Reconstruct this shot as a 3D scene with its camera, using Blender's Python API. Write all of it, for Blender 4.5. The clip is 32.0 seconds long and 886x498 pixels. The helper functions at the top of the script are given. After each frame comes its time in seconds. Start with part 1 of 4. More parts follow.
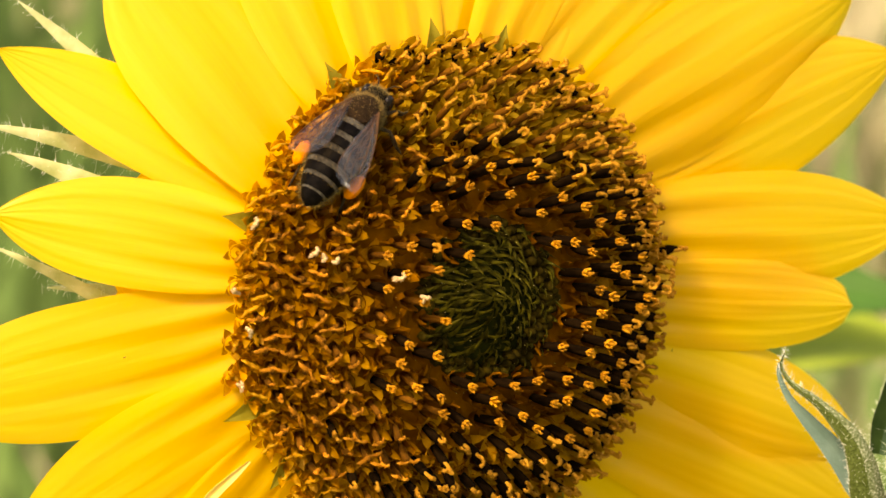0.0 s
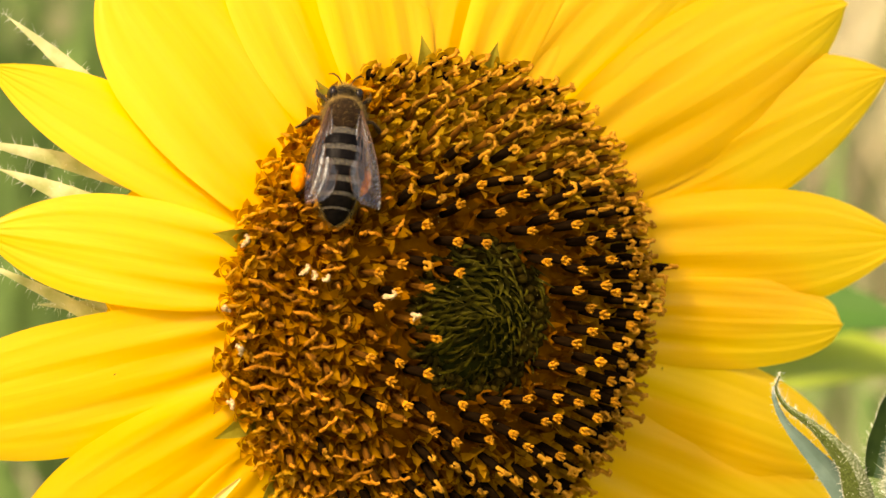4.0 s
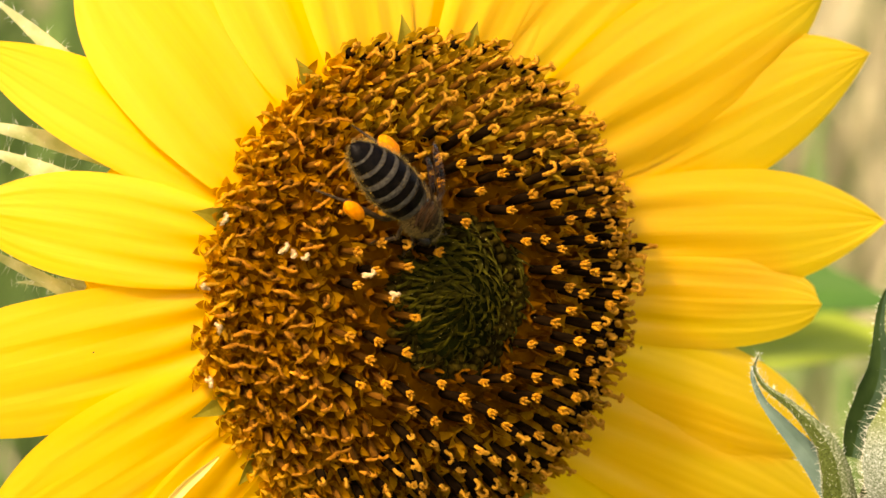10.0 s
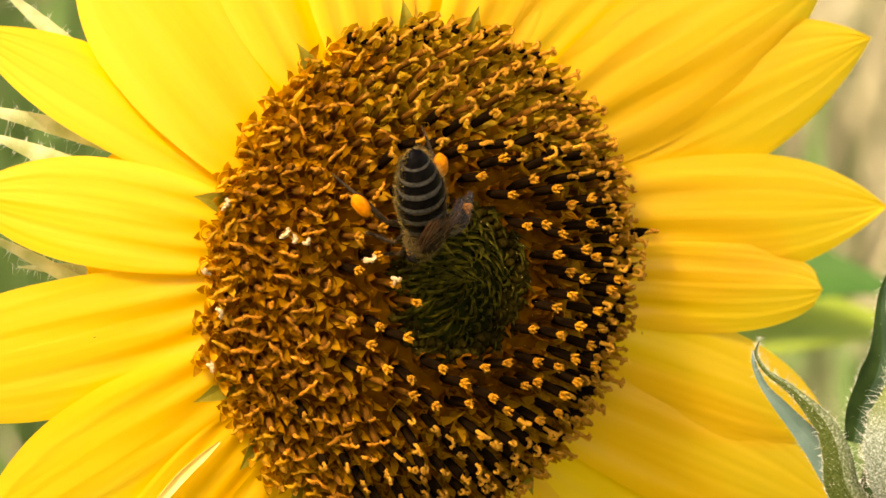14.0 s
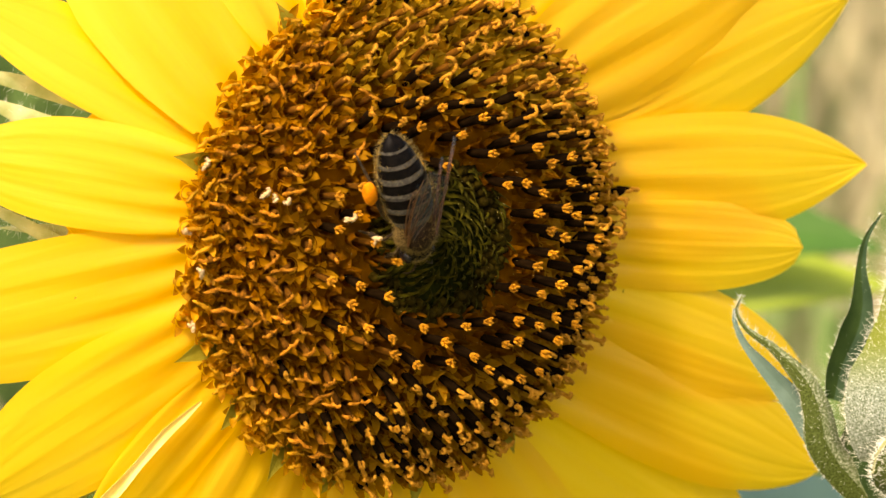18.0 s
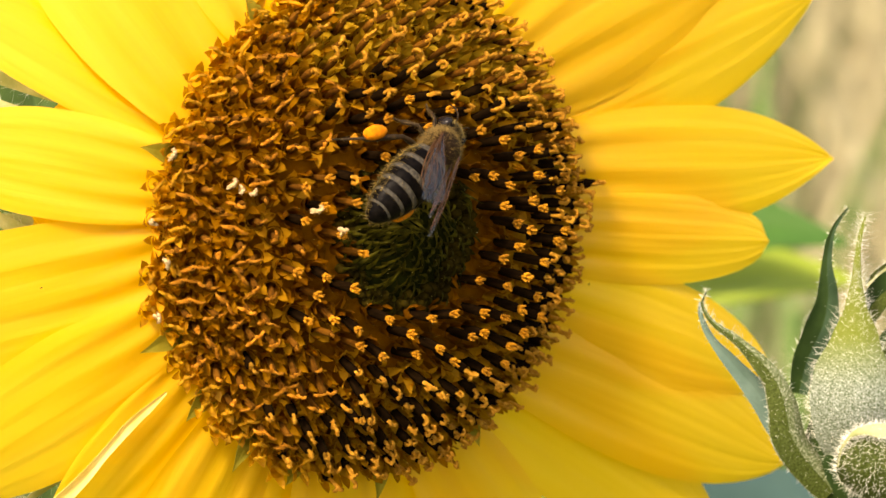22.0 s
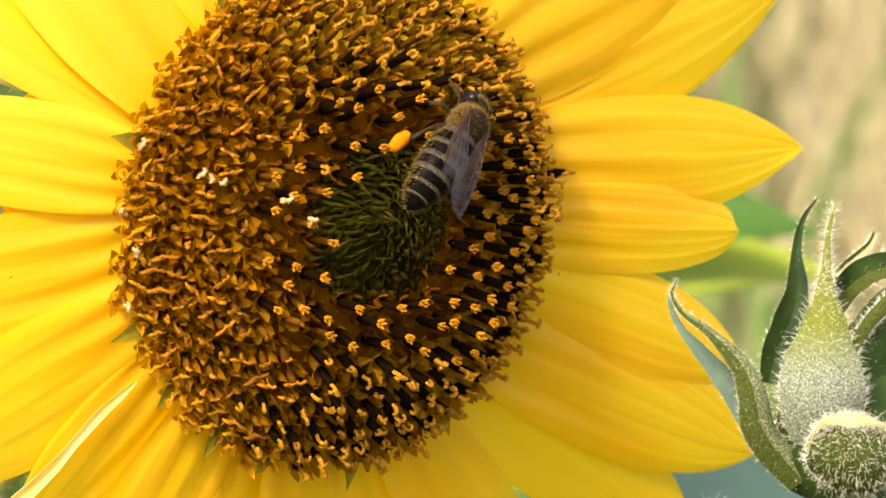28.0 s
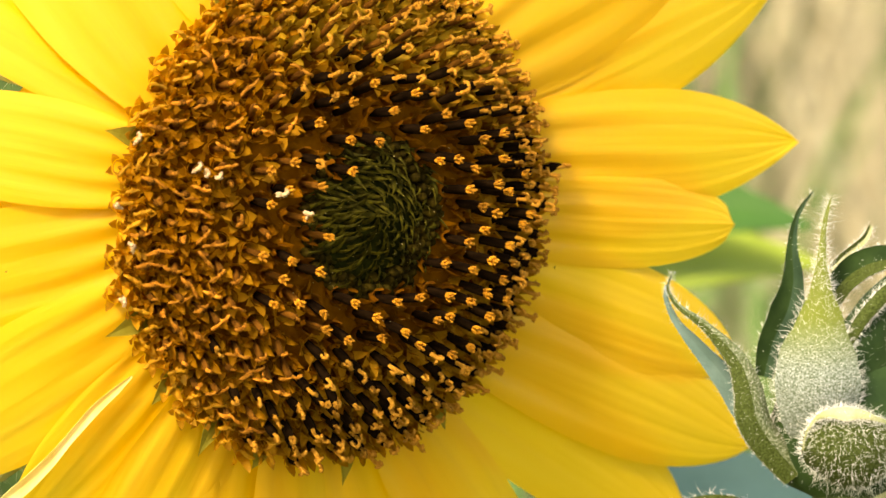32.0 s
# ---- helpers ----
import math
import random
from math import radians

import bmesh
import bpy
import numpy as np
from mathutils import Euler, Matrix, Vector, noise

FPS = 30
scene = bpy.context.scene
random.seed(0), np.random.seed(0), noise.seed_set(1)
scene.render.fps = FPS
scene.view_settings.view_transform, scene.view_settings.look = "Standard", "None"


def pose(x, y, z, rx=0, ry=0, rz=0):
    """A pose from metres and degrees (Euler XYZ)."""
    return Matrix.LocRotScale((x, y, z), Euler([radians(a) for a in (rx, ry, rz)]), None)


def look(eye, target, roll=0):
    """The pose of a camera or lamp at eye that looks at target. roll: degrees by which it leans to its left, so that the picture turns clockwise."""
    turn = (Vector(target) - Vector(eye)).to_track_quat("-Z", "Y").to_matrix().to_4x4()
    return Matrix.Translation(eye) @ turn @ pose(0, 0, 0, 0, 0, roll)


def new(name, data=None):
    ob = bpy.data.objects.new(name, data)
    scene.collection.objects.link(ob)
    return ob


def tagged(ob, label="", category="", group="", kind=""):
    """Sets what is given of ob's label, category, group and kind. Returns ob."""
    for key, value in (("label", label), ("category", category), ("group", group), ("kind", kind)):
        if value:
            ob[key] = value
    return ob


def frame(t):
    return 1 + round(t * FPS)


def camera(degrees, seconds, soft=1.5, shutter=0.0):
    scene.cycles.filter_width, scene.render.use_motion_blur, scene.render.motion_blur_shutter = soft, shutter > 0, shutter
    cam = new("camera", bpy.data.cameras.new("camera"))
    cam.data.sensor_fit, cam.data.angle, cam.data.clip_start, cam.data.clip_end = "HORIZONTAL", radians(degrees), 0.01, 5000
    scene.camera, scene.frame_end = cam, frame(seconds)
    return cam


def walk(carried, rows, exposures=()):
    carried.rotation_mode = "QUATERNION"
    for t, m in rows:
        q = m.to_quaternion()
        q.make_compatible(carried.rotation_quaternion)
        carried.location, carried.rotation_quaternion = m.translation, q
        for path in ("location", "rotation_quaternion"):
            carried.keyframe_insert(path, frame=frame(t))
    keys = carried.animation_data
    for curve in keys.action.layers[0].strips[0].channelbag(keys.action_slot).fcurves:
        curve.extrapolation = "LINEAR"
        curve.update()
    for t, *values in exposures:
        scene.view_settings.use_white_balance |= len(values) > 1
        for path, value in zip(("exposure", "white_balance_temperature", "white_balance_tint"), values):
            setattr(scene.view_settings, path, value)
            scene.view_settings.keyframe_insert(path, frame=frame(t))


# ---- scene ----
MM = 0.001
REACH = 0.3001                       # from the lens to the flower head
FACE = pose(0, 0, 1.2, 78, 0, 0)     # the camera's first stand: 1.2 m high, looking a little down
VIEW = FACE @ Matrix.Translation((0, 0, -REACH))   # x right, y up, z towards the lens; origin at the flower head

cam = camera(14.0, 32.0, soft=1.45, shutter=0.2)
cam.data.dof.use_dof = True
cam.data.dof.focus_distance = REACH - 0.004
cam.data.dof.aperture_fstop = 56.0
PAN = [   # seconds, turn to the left, tilt up, lean
    (0, -0.004, 0.011, -0.211), (0.5, -0.057, 0.106, -0.283), (1, -0.235, 0.065, -0.184), (1.5, -0.231, 0.308, -0.150),
    (2, -0.345, 0.165, -0.242), (2.5, -0.144, 0.171, -0.293), (4.5, -0.172, 0.311, -0.085), (5, -0.170, 0.249, -0.210),
    (5.5, -0.114, 0.332, -0.182), (6, -0.198, 0.209, -0.259), (6.5, -0.273, 0.188, -0.127), (7, -0.293, 0.213, -0.140),
    (7.5, -0.413, 0.316, -0.084), (8, -0.454, 0.348, -0.124), (8.5, -0.410, 0.334, -0.133), (9, -0.495, 0.273, 0.012),
    (9.5, -0.654, 0.172, -0.054), (10, -0.485, -0.043, 0.082), (10.5, -0.490, -0.061, -0.040), (11, -0.563, 0.047, -0.053),
    (11.5, -0.660, -0.022, -0.114), (12, -0.691, -0.058, -0.128), (12.5, -0.490, -0.084, -0.041), (13, -0.436, -0.070, -0.006),
    (13.5, -0.405, -0.124, 0.026), (14, -0.466, -0.283, 0.075), (14.5, -0.617, -0.250, 0.029), (16.5, -0.872, -0.719, -0.288),
    (17, -0.806, -0.688, -0.244), (17.5, -0.869, -0.806, -0.251), (18, -0.773, -0.932, -0.125), (18.5, -0.749, -1.046, -0.045),
    (19, -0.720, -1.233, -0.074), (19.5, -0.700, -1.233, -0.041), (20, -0.912, -1.275, -0.040), (20.5, -1.243, -1.039, 0.138),
    (21, -1.297, -1.010, 0.226), (21.5, -1.389, -1.006, 0.168), (22, -1.309, -1.059, 0.166), (22.5, -1.190, -1.021, 0.243),
    (23, -1.185, -1.101, 0.136), (23.5, -1.217, -0.869, 0.128), (24, -1.303, -0.871, 0.237), (24.5, -1.344, -0.993, 0.198),
    (25, -1.388, -1.044, 0.229), (25.5, -1.452, -1.088, 0.232), (27.5, -1.582, -1.258, -0.027), (28, -1.786, -1.223, 0.207),
    (28.5, -1.760, -1.360, 0.048), (29, -1.814, -1.350, 0.098), (29.5, -1.950, -1.427, 0.151), (30, -1.877, -1.393, 0.169),
    (30.5, -1.959, -1.418, 0.137), (31, -1.994, -1.367, 0.172), (31.5, -1.912, -1.291, 0.251), (32, -1.857, -1.319, 0.141),
]
walk(cam, [(t, FACE @ pose(0, 0, 0, 0, a, 0) @ pose(0, 0, 0, b, 0, 0) @ pose(0, 0, 0, 0, 0, c)) for t, a, b, c in PAN],
     [(0, 1.27, 10200, 16), (9, 1.34, 9800, 18), (20, 1.35, 8900, 17), (32, 1.42, 8400, 15)])

# ---- light ----
SUN_WAY = (VIEW.to_3x3() @ Vector((-0.34, 0.61, 0.72))).normalized()
world = bpy.data.worlds.new("sky")
scene.world = world
world.use_nodes = True
sky = world.node_tree.nodes.new("ShaderNodeTexSky")
sky.sky_type, sky.sun_disc = "NISHITA", False
sky.sun_elevation = math.asin(SUN_WAY.z)
sky.sun_rotation = math.atan2(SUN_WAY.x, SUN_WAY.y)
sky.air_density, sky.dust_density = 1.0, 3.0
world.node_tree.links.new(sky.outputs[0], world.node_tree.nodes["Background"].inputs[0])
world.node_tree.nodes["Background"].inputs[1].default_value = 0.15
lamp = bpy.data.lights.new("sun", "SUN")
lamp.energy, lamp.angle, lamp.color = 2.1, radians(7), (1.0, 0.95, 0.86)
sun = new("sun", lamp)
sun.matrix_world = look(SUN_WAY * 20, (0, 0, 0))


# ---- materials ----
def material(name, stops, scale=400.0, rough=0.6, bump=0.0, bump_scale=3000.0, through_light=0.0, spread=0.0, by_object=0.0,
             coat=0.0, stretch=(1, 1, 1), detail=4.0, sheen=0.0, gloss=0.2, glow=None, fade=None):
    """Noise-coloured surface. stops: colours from dark to light; spread: random value shift per island or object."""
    m = bpy.data.materials.new(name)
    m.use_nodes = True
    n, l = m.node_tree.nodes, m.node_tree.links
    b, out = n["Principled BSDF"], n["Material Output"]
    tc, mp = n.new("ShaderNodeTexCoord"), n.new("ShaderNodeMapping")
    mp.inputs["Scale"].default_value = stretch
    l.new(tc.outputs["Object"], mp.inputs["Vector"])
    t = n.new("ShaderNodeTexNoise")
    t.inputs["Scale"].default_value, t.inputs["Detail"].default_value = scale, detail
    l.new(mp.outputs[0], t.inputs["Vector"])
    r = n.new("ShaderNodeValToRGB")
    while len(r.color_ramp.elements) < len(stops):
        r.color_ramp.elements.new(0.5)
    for i, c in enumerate(stops):
        r.color_ramp.elements[i].position = 0.3 + 0.4 * i / max(1, len(stops) - 1)
        r.color_ramp.elements[i].color = (*c, 1)
    l.new(t.outputs["Fac"], r.inputs[0])
    colour = r.outputs[0]
    if fade:      # down that thins out along the length, from one height to another, in millimetres
        sp, ad, mr, mx = n.new("ShaderNodeSeparateXYZ"), n.new("ShaderNodeMath"), n.new("ShaderNodeMapRange"), n.new("ShaderNodeMix")
        ad.operation = 'MULTIPLY_ADD'
        ad.inputs[1].default_value = 0.004
        mr.inputs["From Min"].default_value, mr.inputs["From Max"].default_value = (fade[1] + 2) * MM, (fade[2] + 2) * MM
        mr.inputs["To Max"].default_value = 0.92
        mx.data_type = 'RGBA'
        l.new(tc.outputs["Object"], sp.inputs[0])
        l.new(t.outputs["Fac"], ad.inputs[0])
        l.new(sp.outputs["Y"], ad.inputs[2])
        l.new(ad.outputs[0], mr.inputs["Value"])
        l.new(mr.outputs[0], mx.inputs["Factor"])
        l.new(colour, mx.inputs["A"])
        mx.inputs["B"].default_value = (*fade[0], 1)
        colour = mx.outputs["Result"]
    if spread or by_object:
        h = n.new("ShaderNodeHueSaturation")
        g = n.new("ShaderNodeNewGeometry") if spread else n.new("ShaderNodeObjectInfo")
        mr = n.new("ShaderNodeMapRange")
        mr.inputs["To Min"].default_value, mr.inputs["To Max"].default_value = 1 - (spread or by_object), 1 + (spread or by_object)
        l.new(g.outputs["Random Per Island" if spread else "Random"], mr.inputs["Value"])
        l.new(mr.outputs[0], h.inputs["Value"])
        l.new(colour, h.inputs["Color"])
        colour = h.outputs[0]
    l.new(colour, b.inputs["Base Color"])
    b.inputs["Roughness"].default_value = rough
    b.inputs["Coat Weight"].default_value = coat
    b.inputs["Specular IOR Level"].default_value = gloss
    b.inputs["Sheen Weight"].default_value = sheen
    if bump:
        t2, bp = n.new("ShaderNodeTexNoise"), n.new("ShaderNodeBump")
        t2.inputs["Scale"].default_value, t2.inputs["Detail"].default_value = bump_scale, 3
        l.new(mp.outputs[0], t2.inputs["Vector"])
        bp.inputs["Strength"].default_value, bp.inputs["Distance"].default_value = bump, 0.0002
        l.new(t2.outputs["Fac"], bp.inputs["Height"])
        l.new(bp.outputs[0], b.inputs["Normal"])
    if through_light:
        tr, mix = n.new("ShaderNodeBsdfTranslucent"), n.new("ShaderNodeMixShader")
        if glow:
            tr.inputs["Color"].default_value = (*glow, 1)
        else:
            l.new(colour, tr.inputs["Color"])
        mix.inputs[0].default_value = through_light
        l.new(b.outputs[0], mix.inputs[1])
        l.new(tr.outputs[0], mix.inputs[2])
        l.new(mix.outputs[0], out.inputs["Surface"])
    return m


PETAL = material("petal", [(0.80, 0.475, 0.016), (0.83, 0.52, 0.026), (0.86, 0.555, 0.040)], 420, 0.42, 0.3, 1400, 0.46, glow=(0.88, 0.615, 0.020), by_object=0.03, stretch=(1, 0.06, 1), gloss=0.42)
PALE_PETAL = material("pale_petal_edge", [(0.84, 0.66, 0.14), (0.92, 0.82, 0.38)], 300, 0.5, 0.3, 900, 0.45, stretch=(1, 0.2, 1), gloss=0.3)
DISC = material("disc", [(0.105, 0.037, 0.002), (0.20, 0.074, 0.004)], 700, 0.8, 0.5, gloss=0.0)
COROLLA = material("corolla", [(0.33, 0.145, 0.007), (0.58, 0.285, 0.016)], 700, 0.65, 0.2, 4000, 0.5, by_object=0.2, gloss=0.08)
# yellow upper florets and chaff, with light from above put into the colour
LIT_COROLLA = material("lit_corolla", [(0.36, 0.19, 0.009), (0.63, 0.39, 0.030)], 700, 0.6, 0.2, 4000, 0.5, spread=0.2, gloss=0.1)
YOUNG = material("young_corolla", [(0.11, 0.037, 0.0016), (0.21, 0.076, 0.003)], 700, 0.65, 0.3, 4000, 0.35, by_object=0.25, gloss=0.06)
OLD_TUBE = material("old_anther", [(0.06, 0.021, 0.003), (0.20, 0.078, 0.008)], 2000, 0.9, 0.5, 5000, 0.15, by_object=0.3, stretch=(1, 1, 0.2), gloss=0.03)
# dry floret tips whose white glint is put into the colour
SHEEN_TIP = material("dried_tip", [(0.42, 0.26, 0.10), (0.70, 0.51, 0.29)], 2500, 0.7, 0.5, 5000)
TUBE = material("anther", [(0.004, 0.002, 0.0008), (0.013, 0.0065, 0.002)], 2500, 0.92, 0.4, 5000, stretch=(1, 1, 0.15), gloss=0.01)
CURL = material("stigma", [(0.36, 0.148, 0.012), (0.64, 0.32, 0.040)], 2600, 0.75, 0.6, 6000, 0.3, by_object=0.25, gloss=0.08)
DRY_CURL = material("dry_stigma", [(0.32, 0.108, 0.007), (0.62, 0.26, 0.028)], 2600, 0.75, 0.6, 6000, 0.3, by_object=0.35, gloss=0.08)
KNOB = material("pollen_knob", [(0.31, 0.115, 0.005), (0.53, 0.228, 0.012)], 3000, 0.8, 0.9, 6000, by_object=0.18)
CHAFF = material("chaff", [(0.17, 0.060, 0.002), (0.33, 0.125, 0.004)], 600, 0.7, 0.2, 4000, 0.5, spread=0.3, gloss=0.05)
# golden left rim: light scattered by the petals is put into these two colours
LIT_GOLD = material("lit_golden_chaff", [(0.29, 0.115, 0.004), (0.52, 0.235, 0.010)], 700, 0.6, 0.2, 4000, 0.55, spread=0.3, gloss=0.1)
LIT_FRINGE = material("lit_fringe", [(0.40, 0.17, 0.007), (0.70, 0.36, 0.018)], 1500, 0.6, 0.4, 5000, 0.4, spread=0.3)
CORE = material("core_green", [(0.018, 0.0150, 0.001), (0.085, 0.072, 0.005)], 1500, 0.65, 0.4, 5000, 0.25, by_object=0.4, gloss=0.06)
BUDS = material("floret_buds", [(0.016, 0.011, 0.001), (0.050, 0.034, 0.003)], 1500, 0.8, 0.4, 5000, 0.2, by_object=0.4, gloss=0.03)
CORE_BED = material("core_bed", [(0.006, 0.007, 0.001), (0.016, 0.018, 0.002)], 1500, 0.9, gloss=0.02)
GREEN = material("hairy_green", [(0.020, 0.032, 0.005), (0.050, 0.072, 0.013), (0.10, 0.128, 0.038)], 6500, 0.75, 0.6, 7000, 0.12, gloss=0.1)
BLUE_LEAF = material("blue_green_leaf", [(0.08, 0.18, 0.15), (0.14, 0.27, 0.225)], 60, 0.6, 0.3, 900, 0.2)
FROST = material("frosted_green", [(0.06, 0.09, 0.032), (0.21, 0.26, 0.195), (0.50, 0.55, 0.52)], 6500, 0.85, 1.0, 7000, 0.1, fade=((0.15, 0.19, 0.022), 1.2, 5.6), gloss=0.05)
FELT = material("felted_green", [(0.045, 0.065, 0.016), (0.13, 0.165, 0.075), (0.36, 0.39, 0.28)], 5500, 0.85, 0.8, 7000, 0.1, gloss=0.05)
OLIVE = material("olive_green", [(0.20, 0.155, 0.010), (0.36, 0.30, 0.035)], 700, 0.6, 0.4, 5000, 0.35, gloss=0.08)
TEAL = material("inner_green", [(0.014, 0.034, 0.017), (0.040, 0.078, 0.040)], 300, 0.5, 0.3, 3000, 0.12, gloss=0.1)
PALE_TEAL = material("bluish_inner", [(0.07, 0.13, 0.105), (0.14, 0.22, 0.185)], 300, 0.55, 0.3, 3000, 0.12, gloss=0.1)
DEEP = material("deep_green", [(0.012, 0.03, 0.008), (0.035, 0.07, 0.018)], 300, 0.55, 0.3, 3000, 0.1, gloss=0.12)
PALE = material("pale_bract", [(0.28, 0.33, 0.13), (0.55, 0.56, 0.33)], 500, 0.6, 0.4, 5000, 0.25)
HAIR = material("plant_hair", [(0.7, 0.72, 0.62), (0.86, 0.87, 0.8)], 500, 0.5)
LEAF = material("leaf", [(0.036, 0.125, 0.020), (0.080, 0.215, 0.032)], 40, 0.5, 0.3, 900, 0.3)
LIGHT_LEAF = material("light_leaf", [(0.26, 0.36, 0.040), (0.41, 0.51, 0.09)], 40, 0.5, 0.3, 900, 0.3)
STEM = material("stem", [(0.08, 0.14, 0.03), (0.16, 0.22, 0.06)], 300, 0.6, 0.4, 3000)
BEE_DARK = material("bee_black", [(0.0015, 0.0013, 0.0013), (0.005, 0.004, 0.0035)], 2000, 0.3, 0.2, 6000, gloss=0.03)
BAND = material("bee_band", [(0.020, 0.018, 0.015), (0.085, 0.076, 0.060)], 4000, 0.85, 0.8, 8000)
THORAX = material("bee_thorax", [(0.008, 0.005, 0.003), (0.028, 0.015, 0.007)], 3000, 0.8, 0.8, 8000, gloss=0.05)
FUZZ = material("bee_fuzz", [(0.075, 0.046, 0.013), (0.22, 0.145, 0.044)], 3000, 0.8, spread=0.4)
GOLD_FUZZ = material("bee_gold_fuzz", [(0.10, 0.068, 0.018), (0.26, 0.175, 0.052)], 3000, 0.8, spread=0.4)
LEG = material("bee_leg", [(0.010, 0.006, 0.004), (0.045, 0.026, 0.010)], 3000, 0.5, 0.4, 8000, gloss=0.1)
GRAIN = material("pollen_grain", [(0.55, 0.42, 0.12), (0.8, 0.68, 0.3)], 3000, 0.7)
VEIN = material("wing_vein", [(0.035, 0.014, 0.005), (0.10, 0.042, 0.013)], 3000, 0.5)
DUST = material("pollen_dust", [(0.38, 0.24, 0.02), (0.62, 0.43, 0.07)], 3000, 0.8, spread=0.3)
POLLEN = material("pollen", [(0.60, 0.155, 0.003), (0.80, 0.26, 0.008)], 2500, 0.8, 0.8, 7000, 0.1)
EYE = material("bee_eye", [(0.006, 0.005, 0.005), (0.015, 0.011, 0.01)], 3000, 0.2)
GROUND = material("meadow", [(0.05, 0.075, 0.02), (0.11, 0.13, 0.04), (0.22, 0.19, 0.10)], 5.0, 0.9, 0.0)
DRY = material("dry_grass", [(0.23, 0.20, 0.11), (0.50, 0.46, 0.29)], 8, 0.8, spread=0.4)
HERB = material("herb", [(0.06, 0.12, 0.03), (0.13, 0.22, 0.06)], 8, 0.7, through_light=0.2, spread=0.35)


def wing_material():
    """Clear brownish membrane with a silky, slightly wrinkled sheen; its bluish base colour paints in reflected sky."""
    m = bpy.data.materials.new("wing_membrane")
    m.use_nodes = True
    n, l = m.node_tree.nodes, m.node_tree.links
    b, out = n["Principled BSDF"], n["Material Output"]
    # bluish base: the sky's reflection put into the colour
    b.inputs["Base Color"].default_value = (0.09, 0.11, 0.15, 1)
    b.inputs["Roughness"].default_value = 0.27
    b.inputs["Specular IOR Level"].default_value = 1.0
    b.inputs["Specular Tint"].default_value = (0.84, 0.92, 1.0, 1)
    tc, wr, bp = n.new("ShaderNodeTexCoord"), n.new("ShaderNodeTexNoise"), n.new("ShaderNodeBump")
    wr.inputs["Scale"].default_value, wr.inputs["Detail"].default_value = 900, 2
    bp.inputs["Strength"].default_value, bp.inputs["Distance"].default_value = 0.5, 0.0001
    l.new(tc.outputs["Object"], wr.inputs["Vector"])
    l.new(wr.outputs["Fac"], bp.inputs["Height"])
    l.new(bp.outputs[0], b.inputs["Normal"])
    clear, mix = n.new("ShaderNodeBsdfTransparent"), n.new("ShaderNodeMixShader")
    clear.inputs[0].default_value = (0.88, 0.79, 0.67, 1)
    mix.inputs[0].default_value = 0.17
    l.new(clear.outputs[0], mix.inputs[1])
    l.new(b.outputs[0], mix.inputs[2])
    l.new(mix.outputs[0], out.inputs["Surface"])
    return m


WING = wing_material()


# ---- mesh tools (millimetres in, metres out) ----
class Shape:
    """Vertices and faces gathered in millimetres."""

    def __init__(self):
        self.v, self.f, self.m = [], [], []

    def grid(self, rows, closed=False, mat=0):
        """Rows of points, all of one length, joined by quads; closed: each row is a ring."""
        k, w, first = len(rows), len(rows[0]), len(self.v)
        for r in rows:
            self.v.extend(tuple(p) for p in r)
        for i in range(k - 1):
            for j in range(w if closed else w - 1):
                a, b = first + i * w + j, first + i * w + (j + 1) % w
                self.f.append((a, b, b + w, a + w))
                self.m.append(mat)

    def tube(self, path, radii, sides=6, mat=0, flat=1.0):
        """A round (or flattened) tube along a path, closed by its narrowing ends."""
        path = [Vector(p) for p in path]
        rows = []
        side = None
        for i, p in enumerate(path):
            d = (path[min(i + 1, len(path) - 1)] - path[max(i - 1, 0)]).normalized()
            if side is None:
                side = d.orthogonal().normalized()
            side = (side - d * side.dot(d)).normalized()
            up = d.cross(side)
            rows.append([p + (side * math.cos(a) + up * math.sin(a) * flat) * radii[i]
                         for a in (2 * math.pi * j / sides for j in range(sides))])
        self.grid(rows, True, mat)
        n = len(self.v)
        self.f.append(tuple(range(n - sides, n)))
        self.m.append(mat)

    def hair(self, p, way, size=0.05):
        """One fine hair: a three-sided spike."""
        p, way = Vector(p), Vector(way)
        s = way.orthogonal().normalized() * size
        t = way.cross(s).normalized() * size
        n = len(self.v)
        self.v += [tuple(p + s), tuple(p - s * 0.5 + t * 0.87), tuple(p - s * 0.5 - t * 0.87), tuple(p + way)]
        self.f += [(n, n + 1, n + 3), (n + 1, n + 2, n + 3), (n + 2, n, n + 3)]
        self.m += [0, 0, 0]

    def add(self, other, m):
        n = len(self.v)
        self.v.extend(tuple(m @ Vector(p)) for p in other.v)
        self.f.extend(tuple(i + n for i in q) for q in other.f)
        self.m.extend(other.m)

    def mesh(self, name, mats, smooth=True):
        me = bpy.data.meshes.new(name)
        me.from_pydata([(x * MM, y * MM, z * MM) for x, y, z in self.v], [], self.f)
        for m in mats:
            me.materials.append(m)
        me.polygons.foreach_set("material_index", self.m)
        me.polygons.foreach_set("use_smooth", [smooth] * len(self.f))
        me.update()
        return me


def part(name, me, parent, m=None, label="", kind=""):
    ob = new(name, me)
    ob.parent = parent
    if m is not None:
        ob.matrix_basis = m
    return tagged(ob, label, kind=kind) if label or kind else ob


def mm(x, y, z, rx=0, ry=0, rz=0):
    return pose(x * MM, y * MM, z * MM, rx, ry, rz)


def bezier(a, b, c, d, t):
    s = 1 - t
    return Vector(a) * s ** 3 + Vector(b) * 3 * s * s * t + Vector(c) * 3 * s * t * t + Vector(d) * t ** 3


